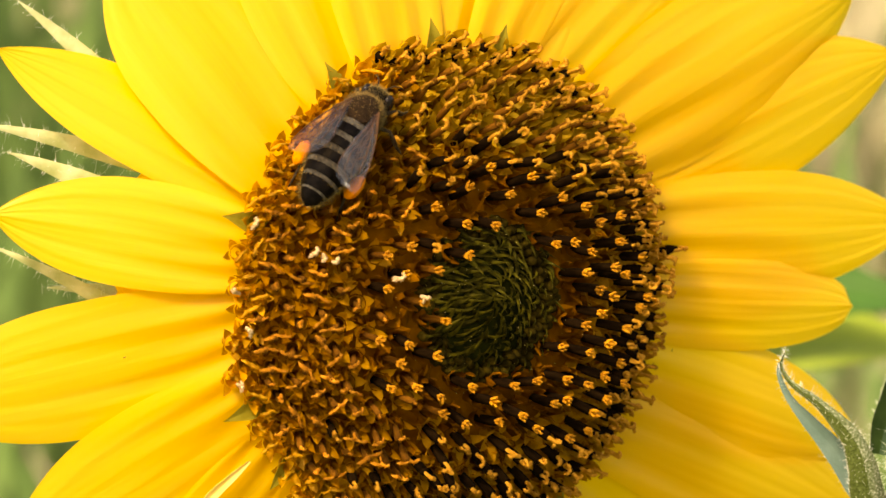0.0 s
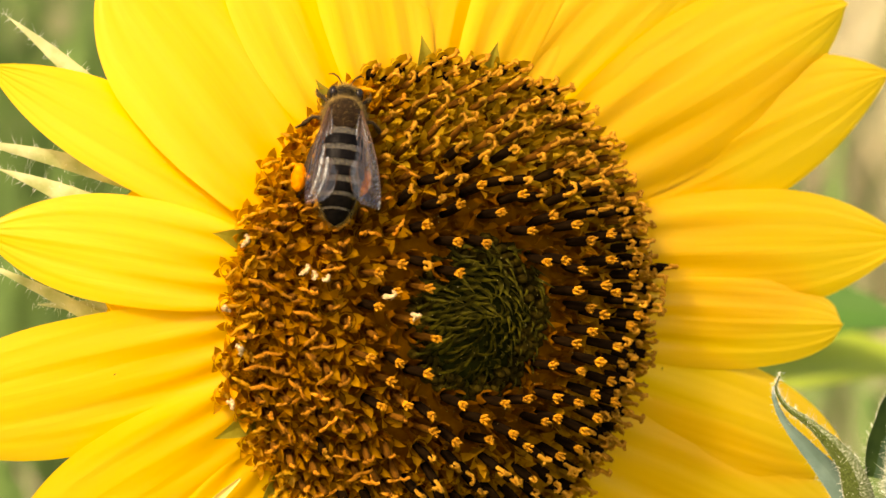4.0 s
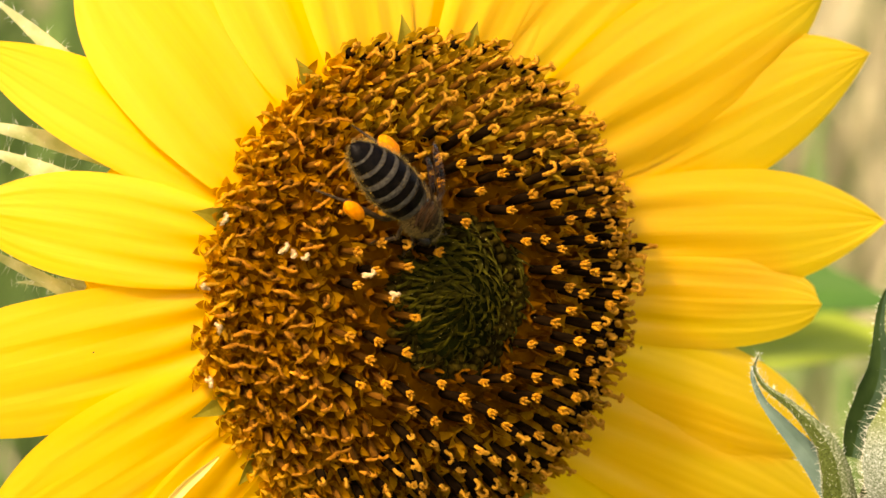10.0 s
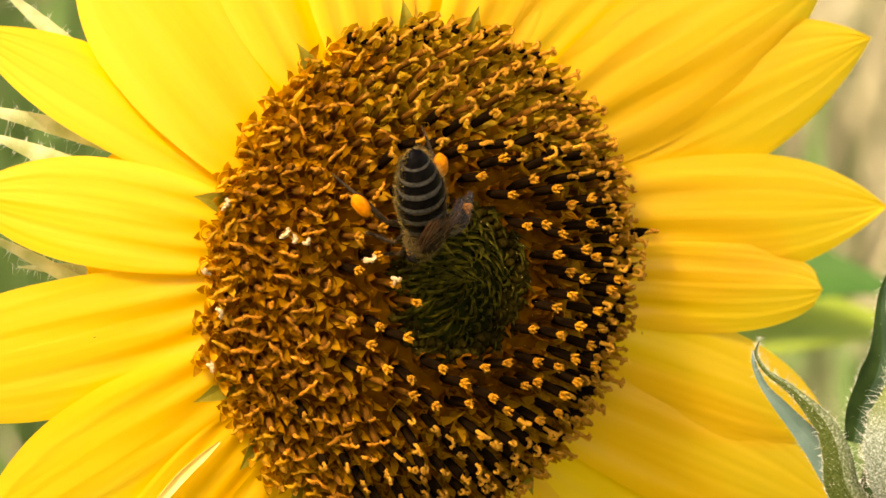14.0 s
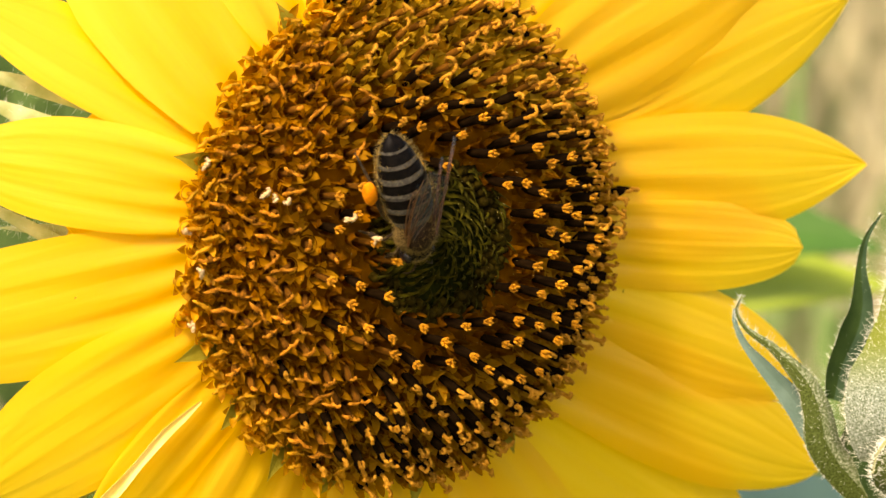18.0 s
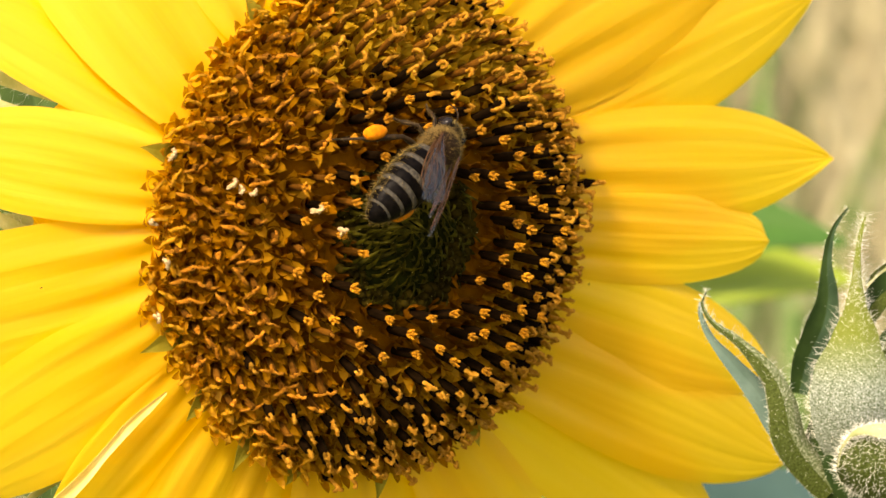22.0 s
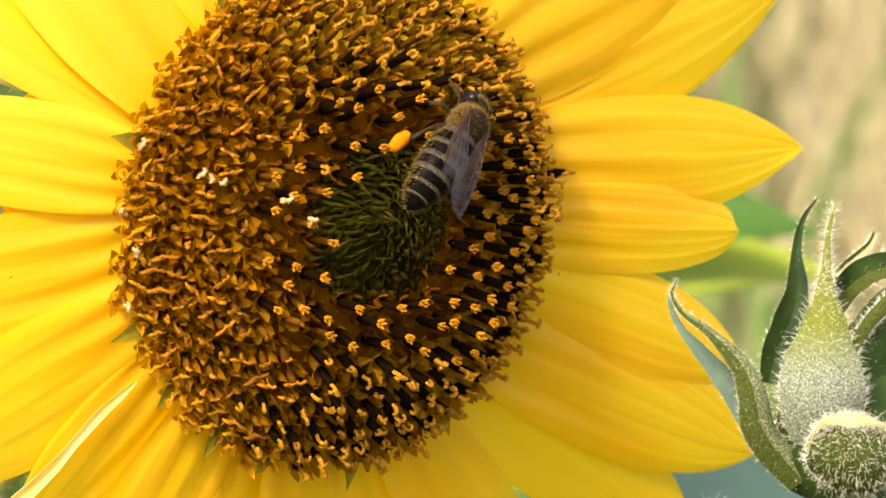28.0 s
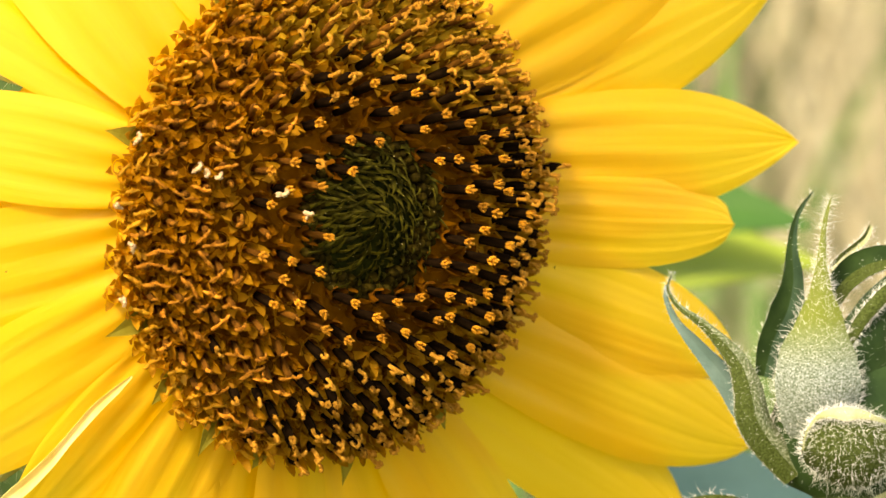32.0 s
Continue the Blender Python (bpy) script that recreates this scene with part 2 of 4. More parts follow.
def along_curve(ctrl, t):
    """A bezier through four handles, or a smooth run through five or more stations."""
    if len(ctrl) == 4:
        return bezier(*ctrl, t)
    k = len(ctrl) - 1
    i = min(k - 1, int(t * k))
    f = t * k - i
    a, b, c, d = (Vector(ctrl[max(0, min(k, i + j))]) for j in (-1, 0, 1, 2))
    return b + ((c - a) * f + (a * 2 - b * 5 + c * 4 - d) * f * f + (b * 3 - a - c * 3 + d) * f ** 3) * 0.5


def blade(ctrl, width, face, cup=0.25, fold=0.0, grow=0.35, tip=1.0, base=0.5, steps=22, cross=9, wave=0.0, seed=0, mats=(0, 0), thick=0.25, twist=0.0, profile=None, across=None):
    """A leaf-like blade along a bezier: returns its Shape, its edge points and its surface samples. face: the way its front looks."""
    s = Shape()
    edge, skin = [], []
    front, back = [], []
    face = Vector(face).normalized()
    for i in range(steps + 1):
        t = i / steps
        p = along_curve(ctrl, t)
        d = (along_curve(ctrl, min(1, t + 0.02)) - along_curve(ctrl, max(0, t - 0.02))).normalized()
        q = Matrix.Rotation(twist * t, 3, d) @ face
        side = Vector(across) if across else d.cross(q).normalized()
        up = side.cross(d).normalized()
        if t < grow:
            w = base + (1 - base) * math.sin(t / grow * math.pi / 2)
        else:
            w = math.cos((t - grow) / (1 - grow) * math.pi / 2) ** tip
        if profile:
            i0 = min(len(profile) - 2, int(t * (len(profile) - 1)))
            f0 = t * (len(profile) - 1) - i0
            f0 = f0 * f0 * (3 - 2 * f0) * 0.5 + f0 * 0.5
            w = profile[i0] + (profile[i0 + 1] - profile[i0]) * f0
        w = max(0.012, w) * width / 2
        row = []
        for j in range(cross):
            v = 2 * j / (cross - 1) - 1
            lift = cup * w * (v * v - 0.3) + fold * w * abs(v) + wave * w * math.sin(9 * t + 3 * v + seed) * abs(v)
            row.append(p + side * (v * w) + up * lift)
            if 0 < j < cross - 1:
                skin.append((row[-1], up - side * (2 * cup * v), w * 2 / width))
        front.append(row)
        back.append([c - up * thick * min(1, w) for c in row])
        edge += [(row[0], -side, d), (row[-1], side, d)]
    half = cross // 2
    s.grid([r[:half + 1] for r in front], mat=mats[0])
    s.grid([r[half:] for r in front], mat=mats[1])
    s.grid([r[::-1] for r in back], mat=mats[1])
    for k in (0, cross - 1):
        s.grid([[f[k], b[k]] if k else [b[k], f[k]] for f, b in zip(front, back)], mat=mats[1])
    return s, edge, skin


def fringe_hairs(s, edge, skin, rng, along=3, over=0, length=1.2, size=0.03, nap=0.65):
    """Fine hairs along the edge and over the skin of a blade."""
    for (p, out, d) in edge:
        for _ in range(along):
            s.hair(p + d * rng.uniform(-0.4, 0.4), (out * rng.uniform(0.5, 1) + d * rng.uniform(-0.1, 0.6)
                   + Vector((rng.gauss(0, 0.3), rng.gauss(0, 0.3), rng.gauss(0, 0.4)))) * length * rng.uniform(0.4, 1), size)
    for _ in range(over):
        p, n, share = rng.choice(skin)
        if rng.random() > share:
            continue
        s.hair(p + Vector((rng.gauss(0, 0.4), rng.gauss(0, 0.4), 0)), (n.normalized() + Vector((rng.gauss(0, 0.5), rng.gauss(0, 0.5), rng.gauss(0, 0.3)))) * length * rng.uniform(nap * 0.3, nap), size)


# ---- the ground and the far plants ----
def build_ground():
    rng = random.Random(3)
    bm = bmesh.new()
    rows = []
    for i in range(41):
        y = ((i - 20) / 20) ** 3 * 1500
        rows.append([bm.verts.new(((x / 10) ** 3 * 1500, y, noise.noise((x, y * 0.7, 0)) * 0.05)) for x in range(-10, 11)])
    for a, b in zip(rows, rows[1:]):
        for j in range(20):
            bm.faces.new((a[j], a[j + 1], b[j + 1], b[j]))
    me = bpy.data.meshes.new("ground")
    bm.to_mesh(me)
    bm.free()
    me.materials.append(GROUND)
    tagged(new("ground", me), "sunny meadow ground with dry straw and green herbs", "ground", kind="structure")

    def tuft(name, mat, count, x0, x1, y0, y1, tall, wide, label):
        s = Shape()
        for _ in range(count):
            x, y = rng.uniform(x0, x1) * 1000, rng.uniform(y0, y1) * 1000
            h, w = rng.uniform(0.5, 1) * tall * 1000, rng.uniform(0.5, 1.2) * wide * 1000
            lean = Vector((rng.gauss(0, 0.18), rng.gauss(0, 0.18), 1)) * h
            side = Vector((rng.gauss(0, 1), rng.gauss(0, 1), 0)).normalized() * w
            bend = Vector((rng.gauss(0, 0.15), rng.gauss(0, 0.15), 0)) * h
            p = Vector((x, y, 0))
            s.grid([[p - side, p + side], [p + lean * 0.5 - side, p + lean * 0.5 + side], [p + lean + bend - side * 0.15, p + lean + bend + side * 0.15]])
        tagged(new(name, s.mesh(name, [mat])), label, "grass", kind="stuff")

    tuft("dry_grass", DRY, 1600, 0.05, 2.2, 1.8, 6.0, 0.9, 0.006, "tall bleached dry grass behind the flower")
    tuft("herbs", HERB, 1800, -2.6, 0.4, 1.4, 6.0, 0.8, 0.014, "green meadow herbs behind the flower")
    tuft("low_grass", HERB, 2500, -3.0, 3.0, 1.5, 7.0, 0.3, 0.008, "low green grass on the meadow ground")


build_ground()

# ---- the sunflower ----
HEAD = Matrix.Translation((0.1 * MM, -3.6 * MM, 0)) @ pose(0, 0, 0, 0, 34, 0) @ pose(0, 0, 0, 6, 0, 0)   # z: out of the face
DOME, RIM = 7.0, 20.7


def dome(r):
    return DOME * (1 - (r / RIM) ** 2)


def on_dome(r, a, lean=0.0, turn=0.0, sink=0.0):
    """A pose on the domed disc: z along the surface's normal, leant outwards."""
    slope = math.degrees(math.atan(2 * DOME * r / RIM ** 2)) + lean
    return (pose(0, 0, 0, 0, 0, math.degrees(a)) @ mm(r, 0, dome(r) - sink) @ pose(0, 0, 0, 0, slope, 0) @ pose(0, 0, 0, 0, 0, turn))


def petal_shape(length, width, tip, seed):
    """A ray petal along +y with its base at the origin, face to +z: two grooves, cupped sides, a pointed tip."""
    rng = random.Random(seed)
    a, b, c, wob = rng.uniform(0.5, 1.1), rng.uniform(-1, 1), rng.uniform(0.7, 1.3), rng.uniform(0, 6)
    rows = []
    for i in range(35):
        u = i / 34
        rise = 0.66 + 0.34 * math.sin(min(1, u / 0.45) * math.pi / 2)
        fall = 1 if u < 0.5 else max(0.0, 1 - ((u - 0.5) / 0.5) ** 2.1) ** tip
        w = max(0.01, rise * fall) * width / 2
        row = []
        for j in range(45):
            v = 2 * j / 44 - 1
            z = 0.6 * math.sin(u * math.pi) * a
            z += 0.04 * math.cos(v * math.pi * 2.6 + b * 0.4) * min(1, 4 * u) * (1 - 0.5 * u) * c      # grooves
            z += 0.018 * math.sin(v * 19 + wob + 0.6 * math.sin(5 * u)) * min(1, 3 * u)                  # ribs
            z += 0.011 * math.sin(v * 37 + 2 * wob + math.sin(4 * u + wob)) * min(1, 3 * u)
            z += 0.19 * math.sin(v * 11 + 3 * wob + 0.8 * math.sin(6 * u)) * max(0.0, 1 - u / 0.75) ** 1.5    # creases towards the base
            z += 0.28 * w * (v * v) * (0.0 - 0.8 * u * (1 - 0.5 * u)) + 0.16 * math.sin(u * 7 + wob) * v
            z -= 0.3 * u * u * b * abs(v)
            row.append((v * w + 0.5 * math.sin(u * 3 + wob) * u, u * length, z))
        rows.append(row)
    s = Shape()
    s.grid(rows)
    return s


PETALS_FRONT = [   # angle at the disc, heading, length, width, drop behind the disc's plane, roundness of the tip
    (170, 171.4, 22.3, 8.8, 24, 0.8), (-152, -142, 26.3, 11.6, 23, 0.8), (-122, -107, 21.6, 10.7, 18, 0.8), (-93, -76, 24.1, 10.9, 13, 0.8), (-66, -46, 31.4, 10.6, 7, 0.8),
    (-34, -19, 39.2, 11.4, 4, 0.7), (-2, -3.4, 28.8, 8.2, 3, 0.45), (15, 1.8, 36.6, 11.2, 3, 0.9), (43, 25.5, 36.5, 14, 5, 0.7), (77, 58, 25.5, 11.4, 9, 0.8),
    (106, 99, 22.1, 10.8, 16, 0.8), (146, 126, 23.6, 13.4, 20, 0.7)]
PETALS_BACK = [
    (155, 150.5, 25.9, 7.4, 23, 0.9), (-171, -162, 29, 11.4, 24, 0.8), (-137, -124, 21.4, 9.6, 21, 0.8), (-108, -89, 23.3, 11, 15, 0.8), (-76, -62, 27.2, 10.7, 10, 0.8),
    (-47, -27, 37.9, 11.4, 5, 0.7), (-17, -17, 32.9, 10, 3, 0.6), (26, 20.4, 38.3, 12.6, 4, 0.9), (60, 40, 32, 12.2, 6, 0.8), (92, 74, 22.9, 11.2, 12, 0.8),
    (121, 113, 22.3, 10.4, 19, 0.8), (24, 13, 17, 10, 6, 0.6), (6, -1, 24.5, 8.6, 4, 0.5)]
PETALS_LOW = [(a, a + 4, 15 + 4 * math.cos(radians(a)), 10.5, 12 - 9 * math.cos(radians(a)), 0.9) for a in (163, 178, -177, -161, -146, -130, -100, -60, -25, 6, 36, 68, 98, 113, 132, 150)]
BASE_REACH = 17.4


def build_sunflower():
    rng = random.Random(11)
    root = tagged(new("sunflower"), "open yellow sunflower with brown disc and green centre", "flower")
    root.matrix_world = VIEW @ HEAD
    # disc body: a closed domed puck
    s = Shape()
    prof = [(r, dome(r) - 0.3) for r in np.linspace(0.01, RIM - 1.6, 14)] + [(RIM - 1.6, -2.5), (12, -9), (4, -12)]
    s.grid([[(r * math.cos(a), r * math.sin(a), z) for a in np.linspace(0, 2 * math.pi, 48, endpoint=False)] for r, z in prof], True)
    part("disc", s.mesh("disc", [DISC]), root, label="dark brown domed seed disc")

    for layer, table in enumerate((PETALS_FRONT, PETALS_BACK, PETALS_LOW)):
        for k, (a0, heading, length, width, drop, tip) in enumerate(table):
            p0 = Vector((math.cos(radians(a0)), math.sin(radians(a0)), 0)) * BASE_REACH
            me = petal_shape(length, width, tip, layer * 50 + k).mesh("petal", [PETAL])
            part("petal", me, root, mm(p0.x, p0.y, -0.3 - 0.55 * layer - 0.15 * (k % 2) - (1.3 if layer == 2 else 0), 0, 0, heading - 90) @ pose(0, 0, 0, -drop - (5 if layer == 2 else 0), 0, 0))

    # small green bract tips between disc and petals
    for a in (98, 80, 125, 163, -154, -137, -121, -106, -82, -55):
        ctrl = [(0, -2, 0), (0, 0.3, 0.3), (0, 1.5, 0.3), (rng.uniform(-0.5, 0.5), rng.uniform(2.4, 3.6), -0.1)]
        b, e, k = blade(ctrl, 1.9, (0, 0, 1), steps=8, cross=5, grow=0.3, tip=1.2, thick=0.12)
        part("bract_tip", b.mesh("bract_tip", [OLIVE]), root, pose(0, 0, 0, 0, 0, a - 90) @ mm(0, 20.0, 0.7), "small green pointed bract tip")

    # one petal edge folded over, pale on its underside
    b, e, k = blade([(-17.3, -13.7, -1.2), (-18.5, -15.1, -1.9), (-19.9, -16.6, -2.5), (-21.5, -19.0, -3.5), (-23.0, -21.4, -4.6), (-24.8, -23.7, -5.8), (-26.4, -24.9, -6.6)], 1.0, (-0.3, -0.2, 1), cup=0.5,
                    profile=(0.2, 0.7, 0.9, 0.8, 1.1, 1.3, 0.3), steps=30, thick=0.15, wave=0.1)
    part("folded_petal_edge", b.mesh("folded_petal_edge", [PALE_PETAL]), root, label="pale folded petal edge")

    # long pale bracts behind the petals
    h = Shape()
    for x, y, heading, long, drop, width in ((-16.6, 6.1, 135, 25.6, 22, 2.3), (-15.7, 7.6, 166, 23.8, 23, 1.8), (-17.1, 2.6, 155, 20.8, 23, 2.4), (-19.1, -6.1, 151, 21.0, 23, 1.3),
                                             (-17.2, -2.1, 172, 15.6, 25, 1.8), (-11.6, -11.5, -134, 20.1, 23, 2.8), (-5, -15, -105, 19, 25, 4), (6, -15, -65, 19, 25, 4),
                                             (15, -6, -20, 22, 25, 4), (15, 7, 30, 22, 25, 4), (5, 16, 75, 19, 25, 4), (-6, 15, 112, 19, 25, 4)):
        ctrl = [(0, 0, 0), (0, long * 0.35, 0.6), (0.5, long * 0.7, 0.4), (-0.4, long, 0)]
        b, e, k = blade(ctrl, width, (0, 0, 1), cup=-0.2, grow=0.3, tip=0.9, base=0.95, steps=16, cross=7)
        m = mm(x, y, -4.6, 0, 0, heading - 90) @ pose(0, 0, 0, -drop, 0, 0)
        part("bract", b.mesh("bract", [PALE]), root, m, "pale green hairy pointed bract")
        hs = Shape()
        fringe_hairs(hs, e, k, rng, along=4, over=30, length=0.9, size=0.016)
        for i in range(len(hs.v)):
            hs.v[i] = tuple((m @ (Vector(hs.v[i]) * MM)) / MM)
        h.add(hs, Matrix.Identity(4))
    part("bract_hairs", h.mesh("bract_hairs", [HAIR]), root, kind="stuff", label="fine white bract hairs")

    # stem and neck below the head
    s = Shape()
    inv = (VIEW @ HEAD).inverted()
    top, low = Vector((0, 0, -10)), inv @ Vector((0.02, 0.42, 0.0)) / MM
    neck = Vector((0, 0, -42))
    s.tube([bezier(top, neck, low * 0.25 + Vector((0, -20, -45)), low, t) for t in np.linspace(0, 1, 24)], list(np.linspace(7, 9, 24)), 14)
    part("stem", s.mesh("stem", [STEM]), root, label="thick hairy green stem")

    # florets: phyllotactic spiral
    def corolla(seed, open_up, lobe=0.5):
        r = random.Random(seed)
        s = Shape()
        ring = lambda rad, z: [(rad * math.cos(2 * math.pi * j / 10), rad * math.sin(2 * math.pi * j / 10), z) for j in range(10)]
        s.grid([ring(0.45, -0.4), ring(0.55, 0.6), ring(0.74, 1.25)], True)
        for j in range(5):
            a = 2 * math.pi * (j + r.uniform(-0.15, 0.15)) / 5
            c, n = math.cos(a), math.sin(a)
            out, z, w = open_up * r.uniform(0.7, 1.5), r.uniform(1.5, 2.4), lobe
            rows = []
            for d, h, k in ((0.70, 1.15, 1.0), (0.78 + out * 0.45, (1.25 + z) / 2, 0.72), (0.72 + out, z, 0.05)):
                rows.append([(c * d + n * w * k, n * d - c * w * k, h), (c * (d + 0.10), n * (d + 0.10), h - 0.05), (c * d - n * w * k, n * d + c * w * k, h)])
            s.grid(rows)
        return s

    def anther(seed, tall, girth=1.0):
        s = Shape()
        zs = [0.2, 1.2, tall * 0.7, tall, tall + 0.12]
        rr = [0.26, 0.32, 0.38, 0.36, 0.13]
        s.grid([[(rad * (1 + 0.16 * (j % 2)) * math.cos(2 * math.pi * j / 10), rad * (1 + 0.16 * (j % 2)) * math.sin(2 * math.pi * j / 10), z) for j in range(10)] for z, rad in zip(zs, [girth * q for q in rr])], True)
        return s

    def curls(seed, tall, spread, hooked=True):
        """Two rough stigma arms, rolled outwards like a ram's horns, fresh and full or dried and loose."""
        r = random.Random(seed)
        s = Shape()
        for k in ((0, 1) if r.random() < 0.6 else (0,)):      # on some, one arm has dropped off
            a0 = math.pi * k * r.uniform(0.6, 1.0) + r.uniform(-0.4, 0.4)
            rad = (r.uniform(0.30, 0.5) if hooked else r.uniform(0.24, 0.42)) * spread
            turn = r.uniform(2.4, 4.4) if hooked else r.uniform(2.0, 3.8)
            skew, thick = r.uniform(-0.5, 0.5), (0.158 if hooked else 0.14) * r.uniform(0.8, 1.15)
            lift = r.uniform(0.0, 0.6)
            path, radii = [(0, 0, tall - 0.6), (0.05 * math.cos(a0), 0.05 * math.sin(a0), tall + lift * 0.5)], [0.15, 0.155]
            for i in range(13):
                t = i / 12 * turn
                x = rad * (1 - math.cos(t)) * (1 - 0.03 * i) + r.uniform(-0.02, 0.02)
                z = tall + 0.25 + lift + rad * math.sin(t) + r.uniform(-0.04, 0.04)
                path.append((x * math.cos(a0) - skew * i / 12 * math.sin(a0), x * math.sin(a0) + skew * i / 12 * math.cos(a0), z))
                radii.append(thick - 0.003 * i + r.uniform(-0.045, 0.045))
            s.tube(path, radii, 7)
        jit = 0.035
        for p in list(s.v[14:]):
            if r.random() < 0.45:
                s.hair(p, Vector((r.gauss(0, 1), r.gauss(0, 1), r.gauss(0, 1))).normalized() * r.uniform(0.08, 0.16), 0.045)
        s.v = [(x + r.uniform(-jit, jit), y + r.uniform(-jit, jit), z + r.uniform(-jit, jit)) for x, y, z in s.v]
        return s

    def withered(seed, tall):
        """A dried stigma: a crooked tan stick whose two shrivelled arms lie open like the bar of a T."""
        r = random.Random(seed)
        s = Shape()
        bx, by = r.uniform(-0.3, 0.3), r.uniform(-0.3, 0.3)
        path = [(bx * q * q + r.uniform(-0.04, 0.04), by * q * q + r.uniform(-0.04, 0.04), 0.5 + (tall - 0.5) * q) for q in np.linspace(0, 1, 7)]
        s.tube(path, [r.uniform(0.11, 0.19) for _ in path], 7)
        for k in (0, 1):
            a0, out = math.pi * k + r.uniform(-0.35, 0.35), r.uniform(0.55, 1.25)
            p = Vector(path[-1]) - Vector((0, 0, 0.1))
            arm, rad = [p], [0.2]
            for q in range(1, 6):
                f = q / 5
                arm.append(p + Vector((out * f * math.cos(a0) + r.uniform(-0.06, 0.06), out * f * math.sin(a0) + r.uniform(-0.06, 0.06), 0.25 * math.sin(f * 3) + r.uniform(-0.08, 0.08))))
                rad.append(r.uniform(0.09, 0.195) if q < 5 else 0.07)
            s.tube(arm, rad, 7)
        for v in list(s.v[49:]):
            if r.random() < 0.5:
                s.hair(v, Vector((r.gauss(0, 1), r.gauss(0, 1), r.gauss(0, 1))).normalized() * r.uniform(0.08, 0.2), 0.045)
        s.v = [(x + r.uniform(-0.035, 0.035), y + r.uniform(-0.035, 0.035), z + r.uniform(-0.035, 0.035)) for x, y, z in s.v]
        return s

    def knob(seed, tall):
        """A ridged bud of pollen of five pressed lobes, with one or two crumbs breaking away."""
        r = random.Random(seed)
        s = Shape()
        for j in range(5):
            a = 2 * math.pi * (j + r.uniform(-0.15, 0.15)) / 5
            o, h = r.uniform(0.14, 0.24), r.uniform(-0.1, 0.14)
            path = [(o * q * math.cos(a), o * q * math.sin(a), tall + z) for q, z in ((0.7, -0.15), (0.9, 0.1), (1.4, 0.38 + h * 0.5), (1.9, 0.66 + h))]
            s.tube(path, [0.12, 0.145, 0.135, 0.075], 7)
        s.tube([(0, 0, tall - 0.1), (0, 0, tall + 0.2), (0.03, 0.02, tall + 0.42)], [0.2, 0.24, 0.1], 7)
        for _ in range(r.choice((2, 3, 3))):
            a, o = r.uniform(0, 6.28), r.uniform(0.0, 0.25)
            s.tube([(0.08 * math.cos(a), 0.08 * math.sin(a), tall + 0.45), (o * math.cos(a), o * math.sin(a), tall + r.uniform(0.75, 1.1))], [0.12, 0.05], 5)
        for _ in range(r.choice((0, 1, 1, 2))):
            a, o = r.uniform(0, 6.28), r.uniform(0.28, 0.42)
            s.tube([(0.2 * math.cos(a), 0.2 * math.sin(a), tall + 0.35), (o * math.cos(a), o * math.sin(a), tall + r.uniform(0.35, 0.75))], [0.14, 0.08], 6)
        s.v = [(x + r.uniform(-0.035, 0.035), y + r.uniform(-0.035, 0.035), z + r.uniform(-0.035, 0.035)) for x, y, z in s.v]
        return s

    tall_ring, tall_old, tall_rim = 3.5, 3.1, 2.3
    cor = [corolla(i, o).mesh("floret", [COROLLA]) for i, o in enumerate((0.35, 0.5, 0.65, 0.8))]
    gold_cor = [corolla(10 + i, o, 0.42).mesh("floret", [LIT_GOLD]) for i, o in enumerate((0.45, 0.6, 0.7, 0.8))]
    lit_cor = [corolla(110 + i, o, 0.46).mesh("floret", [LIT_COROLLA]) for i, o in enumerate((0.3, 0.45, 0.6, 0.7))]
    young = [corolla(30 + i, 0.12, 0.36).mesh("floret", [YOUNG]) for i in range(4)]
    ant = [anther(i, t).mesh("anther_tube", [TUBE]) for i, t in enumerate((tall_ring, tall_old, 2.7))]
    old = [anther(i, t, 0.72).mesh("anther_tube", [OLD_TUBE]) for i, t in enumerate((tall_ring, tall_old, 2.7))]
    kno = [knob(i, tall_ring).mesh("pollen_knob", [KNOB]) for i in range(12)]
    cur = [curls(20 + i, tall_old + 0.06 * (i % 6), 0.8 + 0.04 * (i % 8)).mesh("stigma", [CURL]) for i in range(18)]
    cur_low = [curls(40 + i, 2.6 + 0.06 * (i % 6), 0.75 + 0.04 * (i % 7)).mesh("stigma", [CURL]) for i in range(18)]
    wide = [(withered(120 + i, tall_old) if i % 4 else curls(120 + i, 2.6, 0.9, False)).mesh("stigma", [DRY_CURL]) for i in range(10)]
    wide_low = [(withered(140 + i, 2.6) if i % 3 else curls(140 + i, 2.3, 0.85, False)).mesh("stigma", [DRY_CURL]) for i in range(8)]
    rim_parts = [(corolla(60 + i, 0.3), anther(60 + i, 1.5), curls(60 + i, tall_rim, 0.62), withered(60 + i, tall_rim - 0.3), corolla(70 + i, 0.55, 0.4)) for i in range(9)]
    dried = [curls(90 + i, 3.3, 0.55, False).mesh("dried_tip", [SHEEN_TIP]) for i in range(3)]
    rim_cor, rim_ant, rim_cur, old_cor, old_cur = Shape(), Shape(), Shape(), Shape(), Shape()
    chaff, gold, lit_chaff, lit_rim = Shape(), Shape(), Shape(), Shape()
    n, area = 0, 6.3 ** 2
